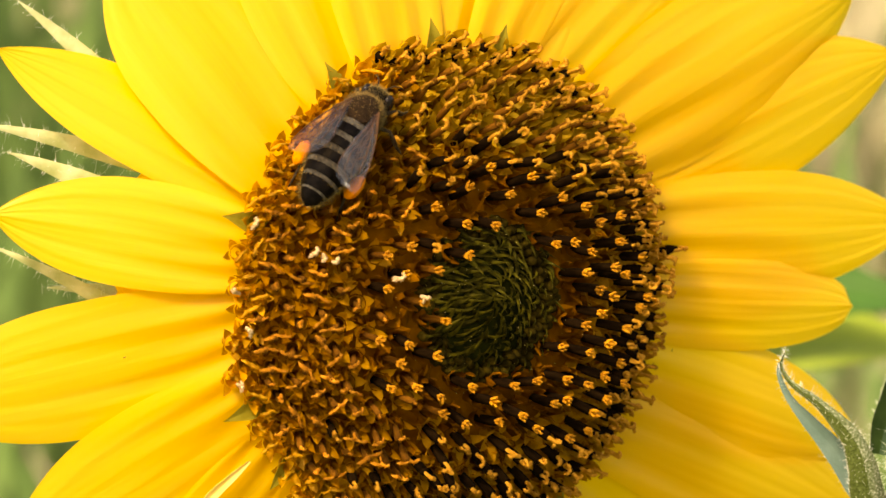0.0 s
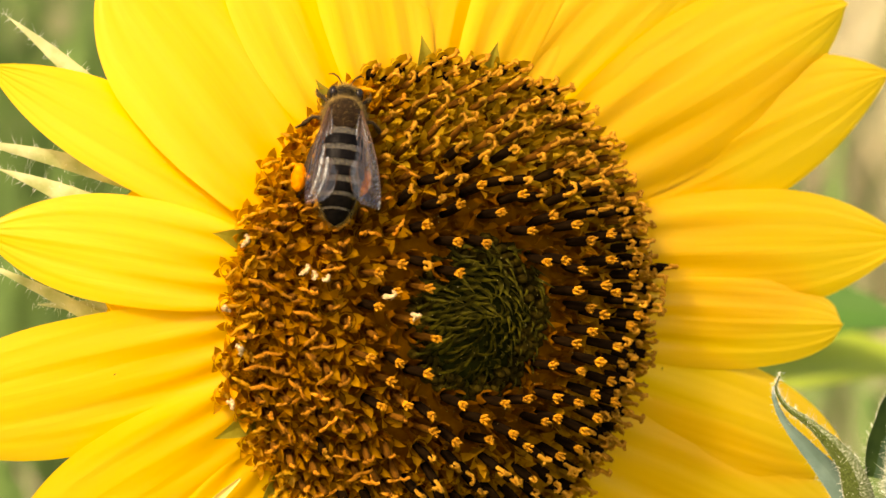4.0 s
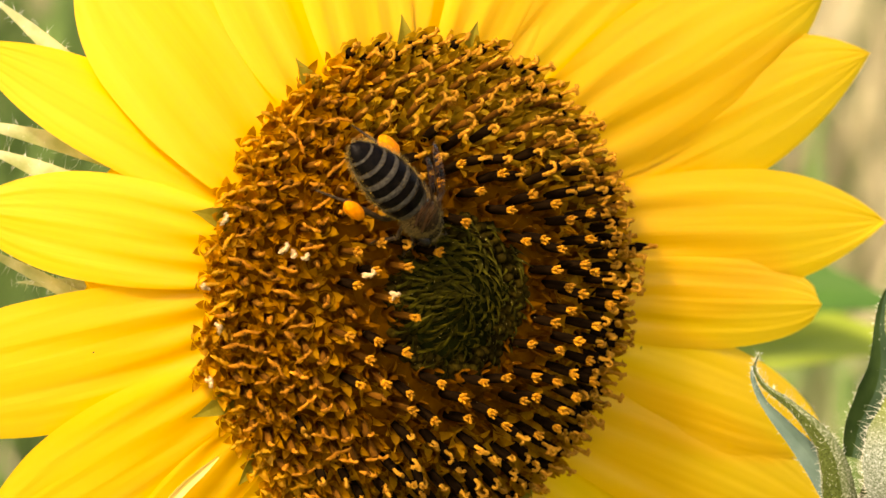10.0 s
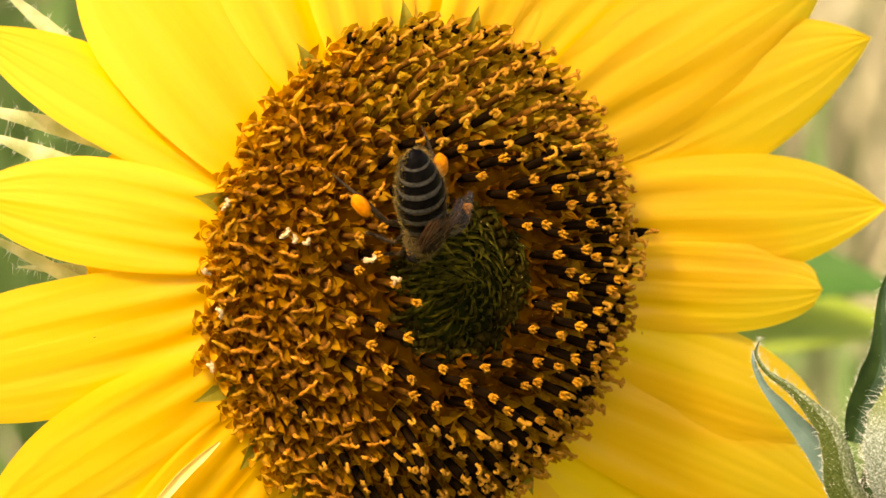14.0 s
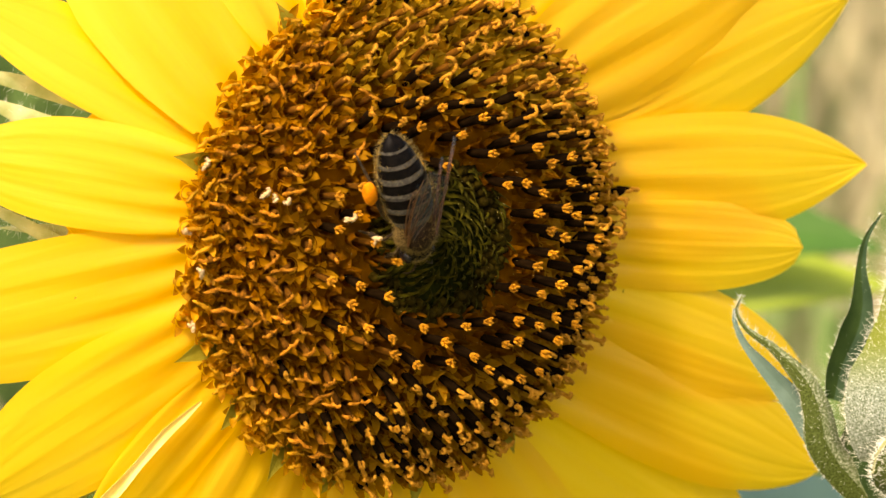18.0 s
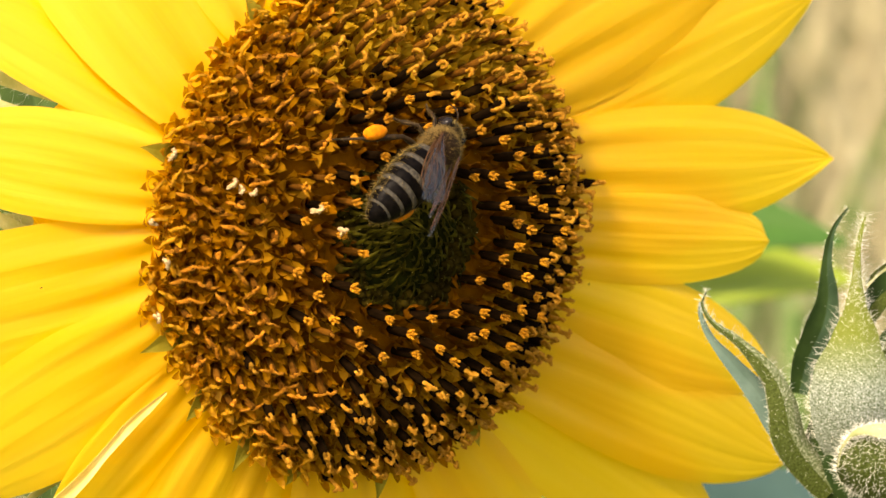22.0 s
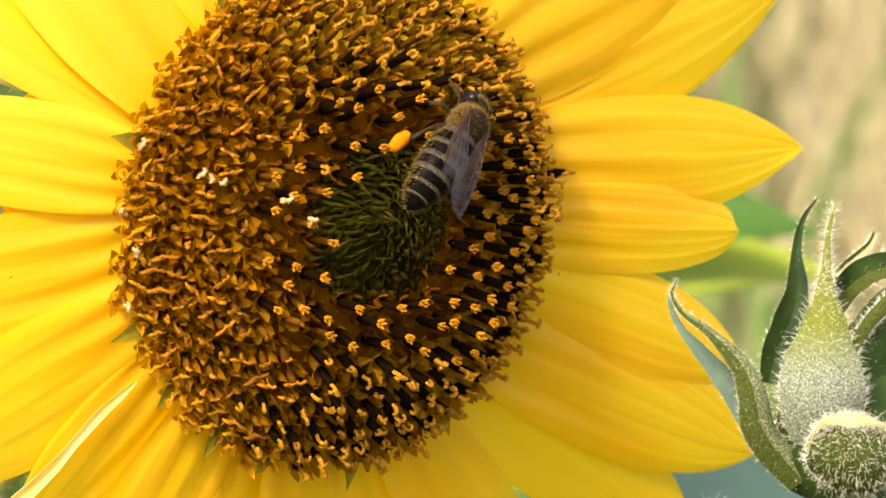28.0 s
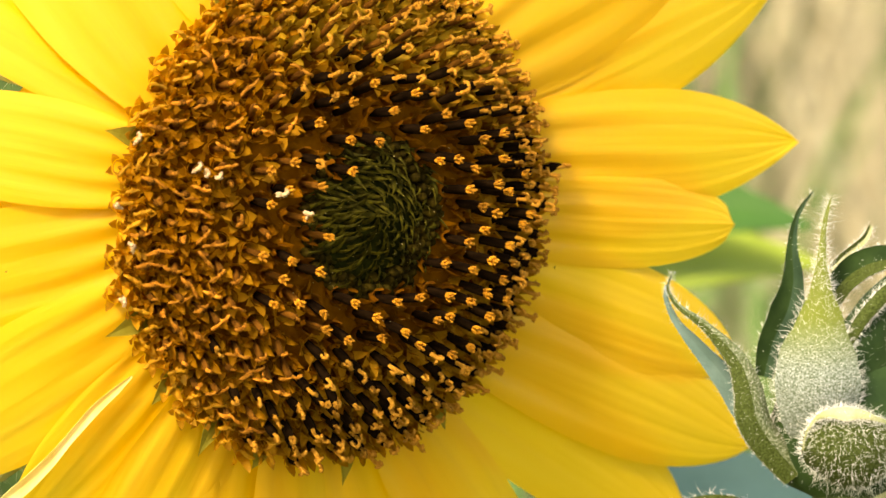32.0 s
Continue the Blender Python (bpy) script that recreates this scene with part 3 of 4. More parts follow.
    while True:
        n += 1
        r = math.sqrt(area)
        area += (5.6 if r < 9 else 3.9 if r < 13 else 3.0 if r < 18 else 2.3) / math.pi     # florets crowd towards the rim
        a = n * 2.399963
        if r > RIM + 0.1:
            break
        r += rng.gauss(0, 0.12)
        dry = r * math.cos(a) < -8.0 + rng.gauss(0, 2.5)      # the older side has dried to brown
        m = on_dome(r, a, lean=rng.gauss(3, 6) - 15 * min(1, max(0, (12.5 - r) / 4)) - max(0, r - 13) * 2.0, turn=-math.degrees(a) + rng.gauss(0, 28) if dry else rng.uniform(0, 360), sink=rng.uniform(0.0, 0.5))
        # chaff scales beside each floret
        for _ in range(3 if r < 11 else 4):
            c = on_dome(min(RIM - 0.6, r + rng.uniform(-1.2, 1.2)), a + rng.uniform(-1.3, 1.3) / r, lean=rng.gauss(2, 8) - max(0, r - 13) * 2.0, turn=rng.uniform(0, 360))
            w, t, f = rng.uniform(0.4, 0.75), rng.uniform(1.2, 2.3) * (0.75 if r < 11 else 0.9), rng.uniform(0, 0.9)
            # outer chaff left and above takes colours with the light painted in
            sc = chaff if r + rng.gauss(0, 1.2) < 13.5 else gold if r * math.cos(a) < -7 + rng.gauss(0, 2) else lit_chaff if r * math.sin(a) > 9 + rng.gauss(0, 2) else chaff
            k = len(sc.v)
            for q in ((-w, 0, 0), (0, -0.18, 0), (w, 0, 0), (-w * 0.7, f * 0.5, t * 0.6), (0, f * 0.5 - 0.15, t * 0.6), (w * 0.7, f * 0.5, t * 0.6), (0, f, t)):
                v = c @ (Vector(q) * MM)
                sc.v.append(tuple(v / MM))
            sc.f += [(k, k + 1, k + 4, k + 3), (k + 1, k + 2, k + 5, k + 4), (k + 3, k + 4, k + 6), (k + 4, k + 5, k + 6)]
            sc.m += [0] * 4
        if r > 18.9:
            A, B, C, D, E = rng.choice(rim_parts)
            mm4 = Matrix.Translation(m.translation / MM) @ m.to_3x3().to_4x4()
            # dried left rim, its gold lightened for light off the petals
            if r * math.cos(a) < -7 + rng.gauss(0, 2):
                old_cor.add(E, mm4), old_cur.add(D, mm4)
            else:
                (lit_rim if r * math.sin(a) > 8 + rng.gauss(0, 2) else rim_cor).add(A, mm4), rim_cur.add(C, mm4), rim_ant.add(B, mm4)
            continue
        ring = r < 10.4 + 4.0 * max(0.0, math.cos(a + 0.12)) ** 2 + rng.gauss(0, 0.9)      # the pollen-bearing ring is widest on the younger side
        # florets on the upper side take the colour lightened for light from above
        f = part("floret", rng.choice(young if r < 10.8 else gold_cor if dry and r + rng.gauss(0, 1) > 13 else lit_cor if r * math.sin(a) > 9 + rng.gauss(0, 2) and r + rng.gauss(0, 1) > 12.5 else cor), root, m)
        tubes = old if dry or (r > 13 and r * math.sin(a) > 8 + rng.gauss(0, 3)) else ant
        if ring:
            part("anther_tube", tubes[0], f)
            part("pollen_knob", rng.choice(kno), f)
        elif r < 15:
            part("anther_tube", tubes[1], f)
            part("stigma", rng.choice(wide if dry else cur), f)
        else:
            part("anther_tube", tubes[2], f)
            part("stigma", rng.choice(wide_low if dry else cur_low), f)
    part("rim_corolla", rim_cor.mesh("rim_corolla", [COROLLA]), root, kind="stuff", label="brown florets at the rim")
    part("old_rim_corolla", old_cor.mesh("old_rim_corolla", [LIT_FRINGE]), root, kind="stuff", label="old golden florets at the rim")
    part("old_rim_stigma", old_cur.mesh("old_rim_stigma", [LIT_FRINGE]), root, kind="stuff", label="curled golden stigmas at the rim")
    part("rim_anther", rim_ant.mesh("rim_anther", [TUBE]), root, kind="stuff", label="short dark anther tubes at the rim")
    part("rim_stigma", rim_cur.mesh("rim_stigma", [CURL]), root, kind="stuff", label="curled tan stigmas at the rim")
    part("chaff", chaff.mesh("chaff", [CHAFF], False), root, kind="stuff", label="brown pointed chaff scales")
    part("upper_chaff", lit_chaff.mesh("upper_chaff", [LIT_COROLLA], False), root, kind="stuff", label="fresh yellow pointed chaff scales")
    part("fresh_rim_corolla", lit_rim.mesh("fresh_rim_corolla", [LIT_COROLLA]), root, kind="stuff", label="fresh yellow florets at the rim")
    part("outer_chaff", gold.mesh("outer_chaff", [LIT_GOLD], False), root, kind="stuff", label="golden pointed outer chaff scales")

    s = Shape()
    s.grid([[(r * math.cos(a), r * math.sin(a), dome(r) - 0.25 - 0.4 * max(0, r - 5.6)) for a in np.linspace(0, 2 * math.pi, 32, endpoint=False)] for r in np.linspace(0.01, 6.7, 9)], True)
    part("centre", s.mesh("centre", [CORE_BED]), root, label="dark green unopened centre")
    # green unopened centre: pointed scales leaning to the middle
    green = []
    for i in range(9):
        r2 = random.Random(80 + i)
        ctrl = [(0, 0.5, -0.4), (0, 0.45, 0.8), (r2.uniform(-0.2, 0.2), 0.0, 1.4 + r2.uniform(-0.2, 0.3)), (r2.uniform(-0.5, 0.5), -1.1, 1.8 + r2.uniform(-0.3, 0.5))]
        b, e, k = blade(ctrl, r2.uniform(0.42, 0.66), (0, 1, 0.5), cup=-0.6, steps=9, cross=5, grow=0.25, tip=1.25, base=0.8, thick=0.16)
        green.append(b.mesh("centre_scale", [CORE]))
    bud_shape = Shape()
    bud_shape.grid([[(q * math.cos(2 * math.pi * j / 8) * (1 + 0.12 * (j % 2)), q * math.sin(2 * math.pi * j / 8) * (1 + 0.12 * (j % 2)), z) for j in range(8)] for q, z in ((0.34, -0.3), (0.42, 0.3), (0.40, 0.75), (0.24, 1.05), (0.03, 1.12))], True)
    bud_mesh = bud_shape.mesh("floret_bud", [BUDS])
    for n in range(1, 292):
        r, a = 0.392 * math.sqrt(n), n * 2.399963
        if r > 5.0 + rng.gauss(0, 0.35):
            part("floret_bud", bud_mesh, root, on_dome(r, a, lean=rng.gauss(0, 9), turn=rng.uniform(0, 360), sink=rng.uniform(0.25, 0.7)))
            if rng.random() < 0.3:
                continue
        part("centre_scale", rng.choice(green), root, on_dome(r, a, lean=rng.gauss(-2, 13), turn=-90 + 35 + rng.gauss(0, 24), sink=0.35 + rng.uniform(0.0, 0.35) + 0.05 * (6.3 - r)))
    # fine grains of pollen fallen on the centre and the ring round it
    grains = Shape()
    for _ in range(150):
        r, a = 11 * math.sqrt(rng.random()), rng.uniform(0, 6.28)
        q = on_dome(r, a, sink=-rng.uniform(0.6, 1.9))
        grains.hair(q.translation / MM, Vector((rng.gauss(0, 1), rng.gauss(0, 1), rng.gauss(0, 1))).normalized() * 0.06, 0.03)
    part("pollen_grains", grains.mesh("pollen_grains", [GRAIN]), root, kind="stuff", label="tiny pale pollen grains")
    # one withered dark floret that sticks out over the rim
    s = Shape()
    s.tube([(0, 0, 0), (0.1, 0, 1.2), (0.15, 0.1, 2.4), (0.3, 0.15, 3.3)], [0.3, 0.42, 0.46, 0.2], 9)
    w = part("wilted_floret", s.mesh("wilted_floret", [TUBE]), root, on_dome(20.4, radians(9), lean=34), "dark wilted floret at the rim")
    part("stigma", cur_low[3], w, mm(0.1, 0, 0.4))
    # a few dry floret tips with white sheen painted on, and two dark specks on the petals
    for x, y, turn, tall in ((-15.1, 3.6, 20, 2.9), (-14.4, 3.3, 60, 2.8), (-13.0, 2.9, 10, 3.0), (-9.8, 2.1, 5, 3.2), (-7.3, 0.7, 30, 3.7), (-20.0, 0.5, 120, 1.6), (-18.9, 5.6, 40, 1.8), (-18.4, -2.3, 80, 1.9), (-18.7, -6.4, 100, 1.7)):
        r, a = math.hypot(x, y), math.atan2(y, x)
        part("dried_tip", rng.choice(dried), root, on_dome(r, a, lean=rng.gauss(0, 8), turn=turn - math.degrees(a), sink=3.4 - tall), "bleached dry floret tip")
    for x, y, z, turn in ((-28.0, -5.3, -3.6, 30), (24.2, -5.25, 0.1, 80)):
        s = Shape()
        s.tube([(-0.12, 0, 0), (-0.04, 0.02, 0.03), (0.05, -0.01, 0.03), (0.13, 0.02, 0)], [0.02, 0.045, 0.04, 0.02], 6)
        part("speck", s.mesh("speck", [TUBE]), root, mm(x, y, z, 0, 0, turn), "tiny dark speck on a petal")
    return root


build_sunflower()


# ---- the bud beside it ----
def build_bud():
    rng = random.Random(5)
    root = tagged(new("sunflower_bud"), "closed hairy green sunflower bud with curling sepals", "flower bud")
    root.matrix_world = VIEW @ mm(41.5, -18.5, -10)
    hairs = Shape()
    sepals = [   # stations from base to tip in millimetres, widths, facing, sides, hairs over the skin and their share, cup, fold, edge hairs and length, label
        ([(-3.6, -5.6, 1.0), (-5.7, -2.2, 1.4), (-7.4, 0.5, 1.8), (-9.6, 3.0, 2.2), (-11.5, 5.2, 2.6), (-12.4, 7.1, 2.8), (-12.5, 8.4, 2.8)], (1.7, 2.1, 2.0, 1.3, 0.65, 0.45, 0.2), (-0.5, 0.2, 1), (PALE_TEAL, PALE_TEAL), 0, 0.3, 0.3, 0.1, 1, 0.5, "bluish inner side of a curling sepal"),
        ([(-1.1, -7.8, 2.6), (-3.7, -4.9, 3.6), (-4.95, -2.8, 4.2), (-5.45, -0.3, 4.4), (-6.6, 2.3, 4.2), (-9.2, 5.0, 3.8), (-11.4, 6.6, 3.3), (-12.3, 8.1, 3.0), (-12.0, 9.2, 3.0)], (2.6, 3.0, 3.1, 2.6, 1.8, 0.85, 0.5, 0.3, 0.1), (0.2, 0.25, 1), (GREEN, FELT), 450, 0.35, -0.45, 0, 4, 0.65, "long hairy sepal curling outwards to a hook"),
        ([(-3.3, 0.2, -3.0), (-2.6, 3.1, -3.0), (-1.3, 6.0, -3.0), (-0.8, 8.6, -3.0), (-0.9, 11.8, -3.0), (-0.4, 14.4, -3.0), (0.9, 16.4, -3.0)], (1.5, 2.4, 2.9, 1.9, 0.85, 0.45, 0.12), (-0.2, 0, 1), (DEEP, TEAL), 30, 0.3, 0.35, 0.5, 2, 0.65, "tall narrow sepal, bluish inside"),
        ([(1.8, -6.0, 2.5), (0.6, -2.7, 5.2), (0.2, 0.0, 6.2), (0.2, 2.8, 6.0), (0.5, 5.5, 5.2), (0.6, 8.2, 4.6), (0.7, 10.6, 4.2), (0.9, 13.4, 3.9), (1.5, 15.7, 3.6)], (4.6, 6.9, 7.4, 6.6, 4.1, 1.8, 0.8, 0.45, 0.2), (-0.1, 0.1, 1), (FROST, FROST), 2600, 0.24, -0.4, 0, 6, 1.15, "broad frosted upright sepal with long tapering tip"),
        ([(2.4, 9.7, -2.0), (3.3, 10.6, -2.0), (4.4, 11.5, -2.0), (5.3, 12.4, -1.6), (5.7, 13.4, -1.4)], (0.5, 0.71, 0.7, 0.62, 0.4), (0, 0, 1), (GREEN, PALE), 20, 0.3, 0.2, 0.2, 2, 0.5, "thin backward sepal with a pale tip"),
        ([(1.8, 5.6, -1.0), (2.7, 8.0, -0.6), (4.3, 9.6, -0.2), (6.2, 10.4, 0.0), (8.4, 10.6, 0.0), (10.4, 10.0, 0.0)], (0.95, 2.19, 2.56, 2.38, 1.71, 0.47), (0.1, 0.4, 1), (DEEP, GREEN), 80, 0.3, 0.2, 0.5, 3, 0.7, "arching dark green sepal"),
        ([(4.3, -6.0, 2.0), (4.1, -1.0, 3.4), (4.7, 3.3, 3.6), (5.7, 5.8, 3.4), (7.4, 8.2, 3.0), (10.0, 10.1, 2.0)], (4.28, 5.7, 5.22, 3.99, 2.66, 0.95), (0.35, 0.1, 1), (DEEP, DEEP), 300, 0.4, -0.35, 0, 1, 0.7, "broad dark green sepal"),
        ([(2.9, 3.3, 4.4), (3.9, 5.2, 4.6), (5.2, 6.8, 4.6), (6.5, 8.1, 4.4), (8.3, 9.6, 4.0)], (0.76, 1.14, 1.24, 1.14, 0.67), (0.0, 0.1, 1), (GREEN, GREEN), 30, 0.3, -0.3, 0, 4, 0.7, "rolled hairy edge of the broad sepal"),
        ([(3.4, -8.7, 4.0), (3.0, -7.6, 8.0), (2.7, -5.8, 9.8), (2.6, -4.1, 10.2), (2.4, -2.9, 10.2), (2.1, -2.3, 10.0), (1.9, -1.9, 9.7)], (5.7, 8.2, 8.6, 8.2, 6.8, 5.0, 2.6), (0.0, 0.3, 1), (GREEN, GREEN), 2000, 0.6, -0.42, 0, 5, 0.95, "stout folded front sepal with hairy rim"),
        ([(-1.5, -5.3, 9.0), (-1.25, -3.7, 9.6), (-0.5, -2.5, 10.2), (0.5, -2.0, 10.6), (1.9, -1.95, 10.8), (3.2, -2.05, 10.7), (4.6, -2.5, 10.3), (6.2, -3.1, 9.4)], (0.12, 0.2, 0.4, 0.85, 1.35, 0.9, 0.5, 0.2), (0.0, 0.6, 1), (PALE, PALE), 60, 0.4, -0.5, 0, 4, 0.9, "pale rolled rim of the folded sepal"),
    ]
    for way, wide, face, mats, over, nap, cup, fold, edge_hair, long, label in sepals:
        b, e, k = blade(way, 1.0, face, cup=cup, fold=fold, mats=(0, 1), profile=wide, across=(1, 0, 0) if "stout" in label else None, steps=34, cross=11, wave=0.03, thick=0.3, seed=rng.uniform(0, 6))
        part("sepal", b.mesh("sepal", list(mats)), root, label=label)
        fringe_hairs(hairs, e, k, rng, along=edge_hair, over=over, length=long, size=0.02, nap=nap)
    s = Shape()
    s.grid([[(3.2 + r * math.cos(a), y, r * 0.8 * math.sin(a)) for a in np.linspace(0, 2 * math.pi, 24, endpoint=False)]
            for y, r in ((-10.3, 2), (-9, 4.8), (-6.5, 6.3), (-3, 6.3), (1, 4.8), (4, 2.2), (5, 0.2))], True)
    part("bud_body", s.mesh("bud_body", [DEEP]), root, label="round green bud body")
    inv = root.matrix_world.inverted()
    low = inv @ Vector((0.06, 0.40, 0.0)) / MM
    s = Shape()
    s.tube([bezier((3.2, -9, 0), (3.2, -30, -4), low * 0.3, low, t) for t in np.linspace(0, 1, 16)], list(np.linspace(2.6, 6, 16)), 12)
    part("stalk", s.mesh("stalk", [STEM]), root, label="green bud stalk")
    part("bud_hairs", hairs.mesh("bud_hairs", [HAIR]), root, kind="stuff", label="fine white bud hairs")
    return root


bud = build_bud()


def build_leaf(name, label, ctrl, width, mats, face, hair=0):
    """A leaf of the plant: a broad blade on a thin stalk."""
    rng = random.Random(len(name) + int(width))
    root = tagged(new(name), label, "leaf", group="leaves below the flowers")
    root.matrix_world = VIEW
    b, e, k = blade(ctrl, width, face, cup=0.12, fold=0.15, mats=(0, 0), wave=0.08, grow=0.35, tip=0.9, base=0.25, steps=26, thick=0.5)
    part("blade", b.mesh("blade", [mats]), root)
    s = Shape()
    a, d = Vector(ctrl[0]), Vector(ctrl[0]) - Vector(ctrl[1])
    s.tube([Vector(ctrl[0]) - d * 0.02, a + d.normalized() * 8, a + d.normalized() * 22 + Vector((0, -12, -3)), a + d.normalized() * 30 + Vector((0, -60, -8))], [1.0, 1.2, 1.4, 1.6], 8)
    part("leaf_stalk", s.mesh("leaf_stalk", [STEM]), root)
    if hair:
        h = Shape()
        fringe_hairs(h, e, k, rng, along=hair, over=hair * 60, length=1.2, size=0.022)
        part("leaf_hairs", h.mesh("leaf_hairs", [HAIR]), root, kind="stuff", label="fine white leaf hairs")
    return root


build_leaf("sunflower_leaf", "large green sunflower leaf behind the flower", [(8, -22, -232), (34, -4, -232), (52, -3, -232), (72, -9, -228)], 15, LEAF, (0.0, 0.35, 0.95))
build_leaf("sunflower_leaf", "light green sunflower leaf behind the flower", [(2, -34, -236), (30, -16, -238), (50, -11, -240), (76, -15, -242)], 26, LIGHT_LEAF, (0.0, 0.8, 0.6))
build_leaf("sunflower_leaf", "bluish green leaf below the flower", [(66, -50, -62), (52, -34, -62), (38, -31, -64), (26, -35, -66)], 14, BLUE_LEAF, (0.1, 0.8, 0.6))
build_leaf("sunflower_leaf", "pale green hairy young leaf below the bud", [(46, -40, -14), (40, -29.5, -12), (33, -28.2, -10), (26, -31, -8)], 5, GREEN, (0.1, 0.9, 0.4), 4)


# ---- the bee ----
def build_bee():
    rng = random.Random(9)
    root = tagged(new("honey_bee"), "striped brown honey bee carrying orange pollen loads", "bee")

    def ball(center, radii, mat, segs=20, rings=12, pinch=0.0):
        s = Shape()
        s.grid([[(center[0] + radii[0] * math.sin(q) * math.cos(a), center[1] + radii[1] * math.cos(q) * (1 - pinch * math.sin(q) * math.cos(a) ** 2),
                  center[2] + radii[2] * math.sin(q) * math.sin(a)) for a in np.linspace(0, 2 * math.pi, segs, endpoint=False)]
                for q in np.linspace(0.02, math.pi - 0.02, rings)], True)
        return s

    tho = part("thorax", ball((0, 0, 0), (1.72, 1.72, 1.6), 0).mesh("thorax", [THORAX]), root)
    fz = Shape()
    for _ in range(4200):
        q = Vector((rng.gauss(0, 1), rng.gauss(0, 1), rng.gauss(0.2, 1))).normalized()
        p = Vector((q.x * 1.68, q.y * 1.68, q.z * 1.56))
        bald = q.z > 0.62
        if bald and rng.random() < 0.8:
            continue
        fz.hair(p, (q + Vector((rng.gauss(0, 0.25), rng.gauss(0, 0.25) - 0.15, rng.gauss(0, 0.25)))) * rng.uniform(0.25, 0.55) * (0.5 if bald else 1), 0.02)
    part("fuzz", fz.mesh("fuzz", [FUZZ]), tho, kind="stuff", label="fine tan thorax hair")
    s = Shape()      # the small shield at the thorax's rear
    s.grid([[(w * math.cos(a), y - 0.28 * math.sin(a), z) for a in np.linspace(0, math.pi, 9)] for w, y, z in ((1.0, -0.72, 1.38), (0.95, -0.95, 1.36), (0.8, -1.2, 1.18), (0.5, -1.42, 0.9))])
    part("scutellum", s.mesh("scutellum", [THORAX]), tho)

    def girth(y):   # half width of the abdomen, y from 0 (waist) to 1 (tip)
        return 2.2 * math.sin(math.pi * min(1, 0.17 + 0.83 * y) ** 0.86) ** 0.52 if y < 0.98 else 0.3

    ys = [0.0, 0.19, 0.36, 0.53, 0.69, 0.84, 1.0]
    hair, dust = Shape(), Shape()
    for k in range(6):
        s = Shape()
        rows = []
        for i in range(9):
            y = ys[k] + (ys[k + 1] - ys[k]) * i / 8 - (0.008 if i == 0 else 0)
            g = girth(min(y, 0.999)) * (0.965 + 0.045 * i / 8) if y < 0.985 else 0.12
            if k and i == 0:
                g *= 0.97
            sag = -0.35 * y - 0.75 * y * y
            rows.append([(g * math.cos(a), -1.35 - 7.85 * y, sag + g * 0.86 * math.sin(a) - 0.1) for a in np.linspace(0, 2 * math.pi, 26, endpoint=False)])
        cut = (3, 3, 3, 3, 2, 1)[k]      # the pale felted band at each segment's front
        s.grid(rows[:cut + 1], True, 1)
        s.grid(rows[cut:], True, 0)
        part("abdomen_segment", s.mesh("abdomen_segment", [BEE_DARK, BAND]), root)
        for _ in range(70 if k < 5 else 20):
            i, a = rng.randrange(0, cut + 1), rng.uniform(0, 6.28)
            p = Vector(rows[i][int(a / 6.2832 * 26) % 26]).lerp(Vector(rows[i][(int(a / 6.2832 * 26) + 1) % 26]), rng.random())
            hair.hair(p, Vector((math.cos(a) * 0.5, -1.0, math.sin(a) * 0.5)) * rng.uniform(0.12, 0.28), 0.016)
        for _ in range(190):
            a = rng.choice((rng.uniform(-0.7, 0.35), math.pi - rng.uniform(-0.7, 0.35)))
            p = Vector(rng.choice(rows)[int((a % 6.2832) / 6.2832 * 26) % 26])
            hair.hair(p, Vector((math.cos(a), -0.6, math.sin(a) * 0.5)) * rng.uniform(0.25, 0.5), 0.02)
        for _ in range(18):
            a = rng.choice((rng.uniform(-0.5, 0.3), math.pi - rng.uniform(-0.5, 0.4)))
            p = Vector(rng.choice(rows)[int((a % 6.2832) / 6.2832 * 26) % 26]) + Vector((0, rng.uniform(-0.2, 0.2), 0))
            out = Vector((math.cos(a), -0.3, math.sin(a)))
            dust.hair(p + out * rng.uniform(0.02, 0.25), out * 0.07, rng.uniform(0.025, 0.05))
    part("abdomen_hair", hair.mesh("abdomen_hair", [GOLD_FUZZ]), root, kind="stuff", label="pale abdomen hair bands")
    part("pollen_dust", dust.mesh("pollen_dust", [DUST]), root, kind="stuff", label="yellow pollen grains in the hair")

    head = part("head", ball((0, 2.2, -0.75), (1.38, 0.85, 1.25), 0, pinch=0.15).mesh("head", [BEE_DARK]), root)
    for sx in (-1, 1):
        part("eye", ball((sx * 1.06, 2.25, -0.7), (0.5, 0.68, 0.98), 0, 14, 10).mesh("eye", [EYE]), head)
        s = Shape()
        s.tube([(sx * 0.3, 2.85, -0.5), (sx * 0.5, 3.3, -0.3), (sx * 0.75, 3.7, -0.35), (sx * 1.15, 4.1, -0.8), (sx * 1.45, 4.25, -1.4)], [0.06, 0.055, 0.075, 0.075, 0.05], 6)
        part("antenna", s.mesh("antenna", [LEG]), head)
    s = Shape()
    s.tube([(0, 2.5, -1.7), (0, 2.55, -2.3), (0, 2.4, -3.0)], [0.3, 0.16, 0.06], 7)
    part("proboscis", s.mesh("proboscis", [LEG]), head)
    fz = Shape()
    for _ in range(800):
        q = Vector((rng.gauss(0, 1), rng.gauss(0.4, 1), rng.gauss(0.3, 1))).normalized()
        if abs(q.x) > 0.75:
            continue
        fz.hair(Vector((q.x * 1.33, 2.2 + q.y * 0.82, -0.75 + q.z * 1.2)), (q + Vector((rng.gauss(0, 0.3), rng.gauss(0, 0.3), rng.gauss(0, 0.3)))) * rng.uniform(0.15, 0.38), 0.018)
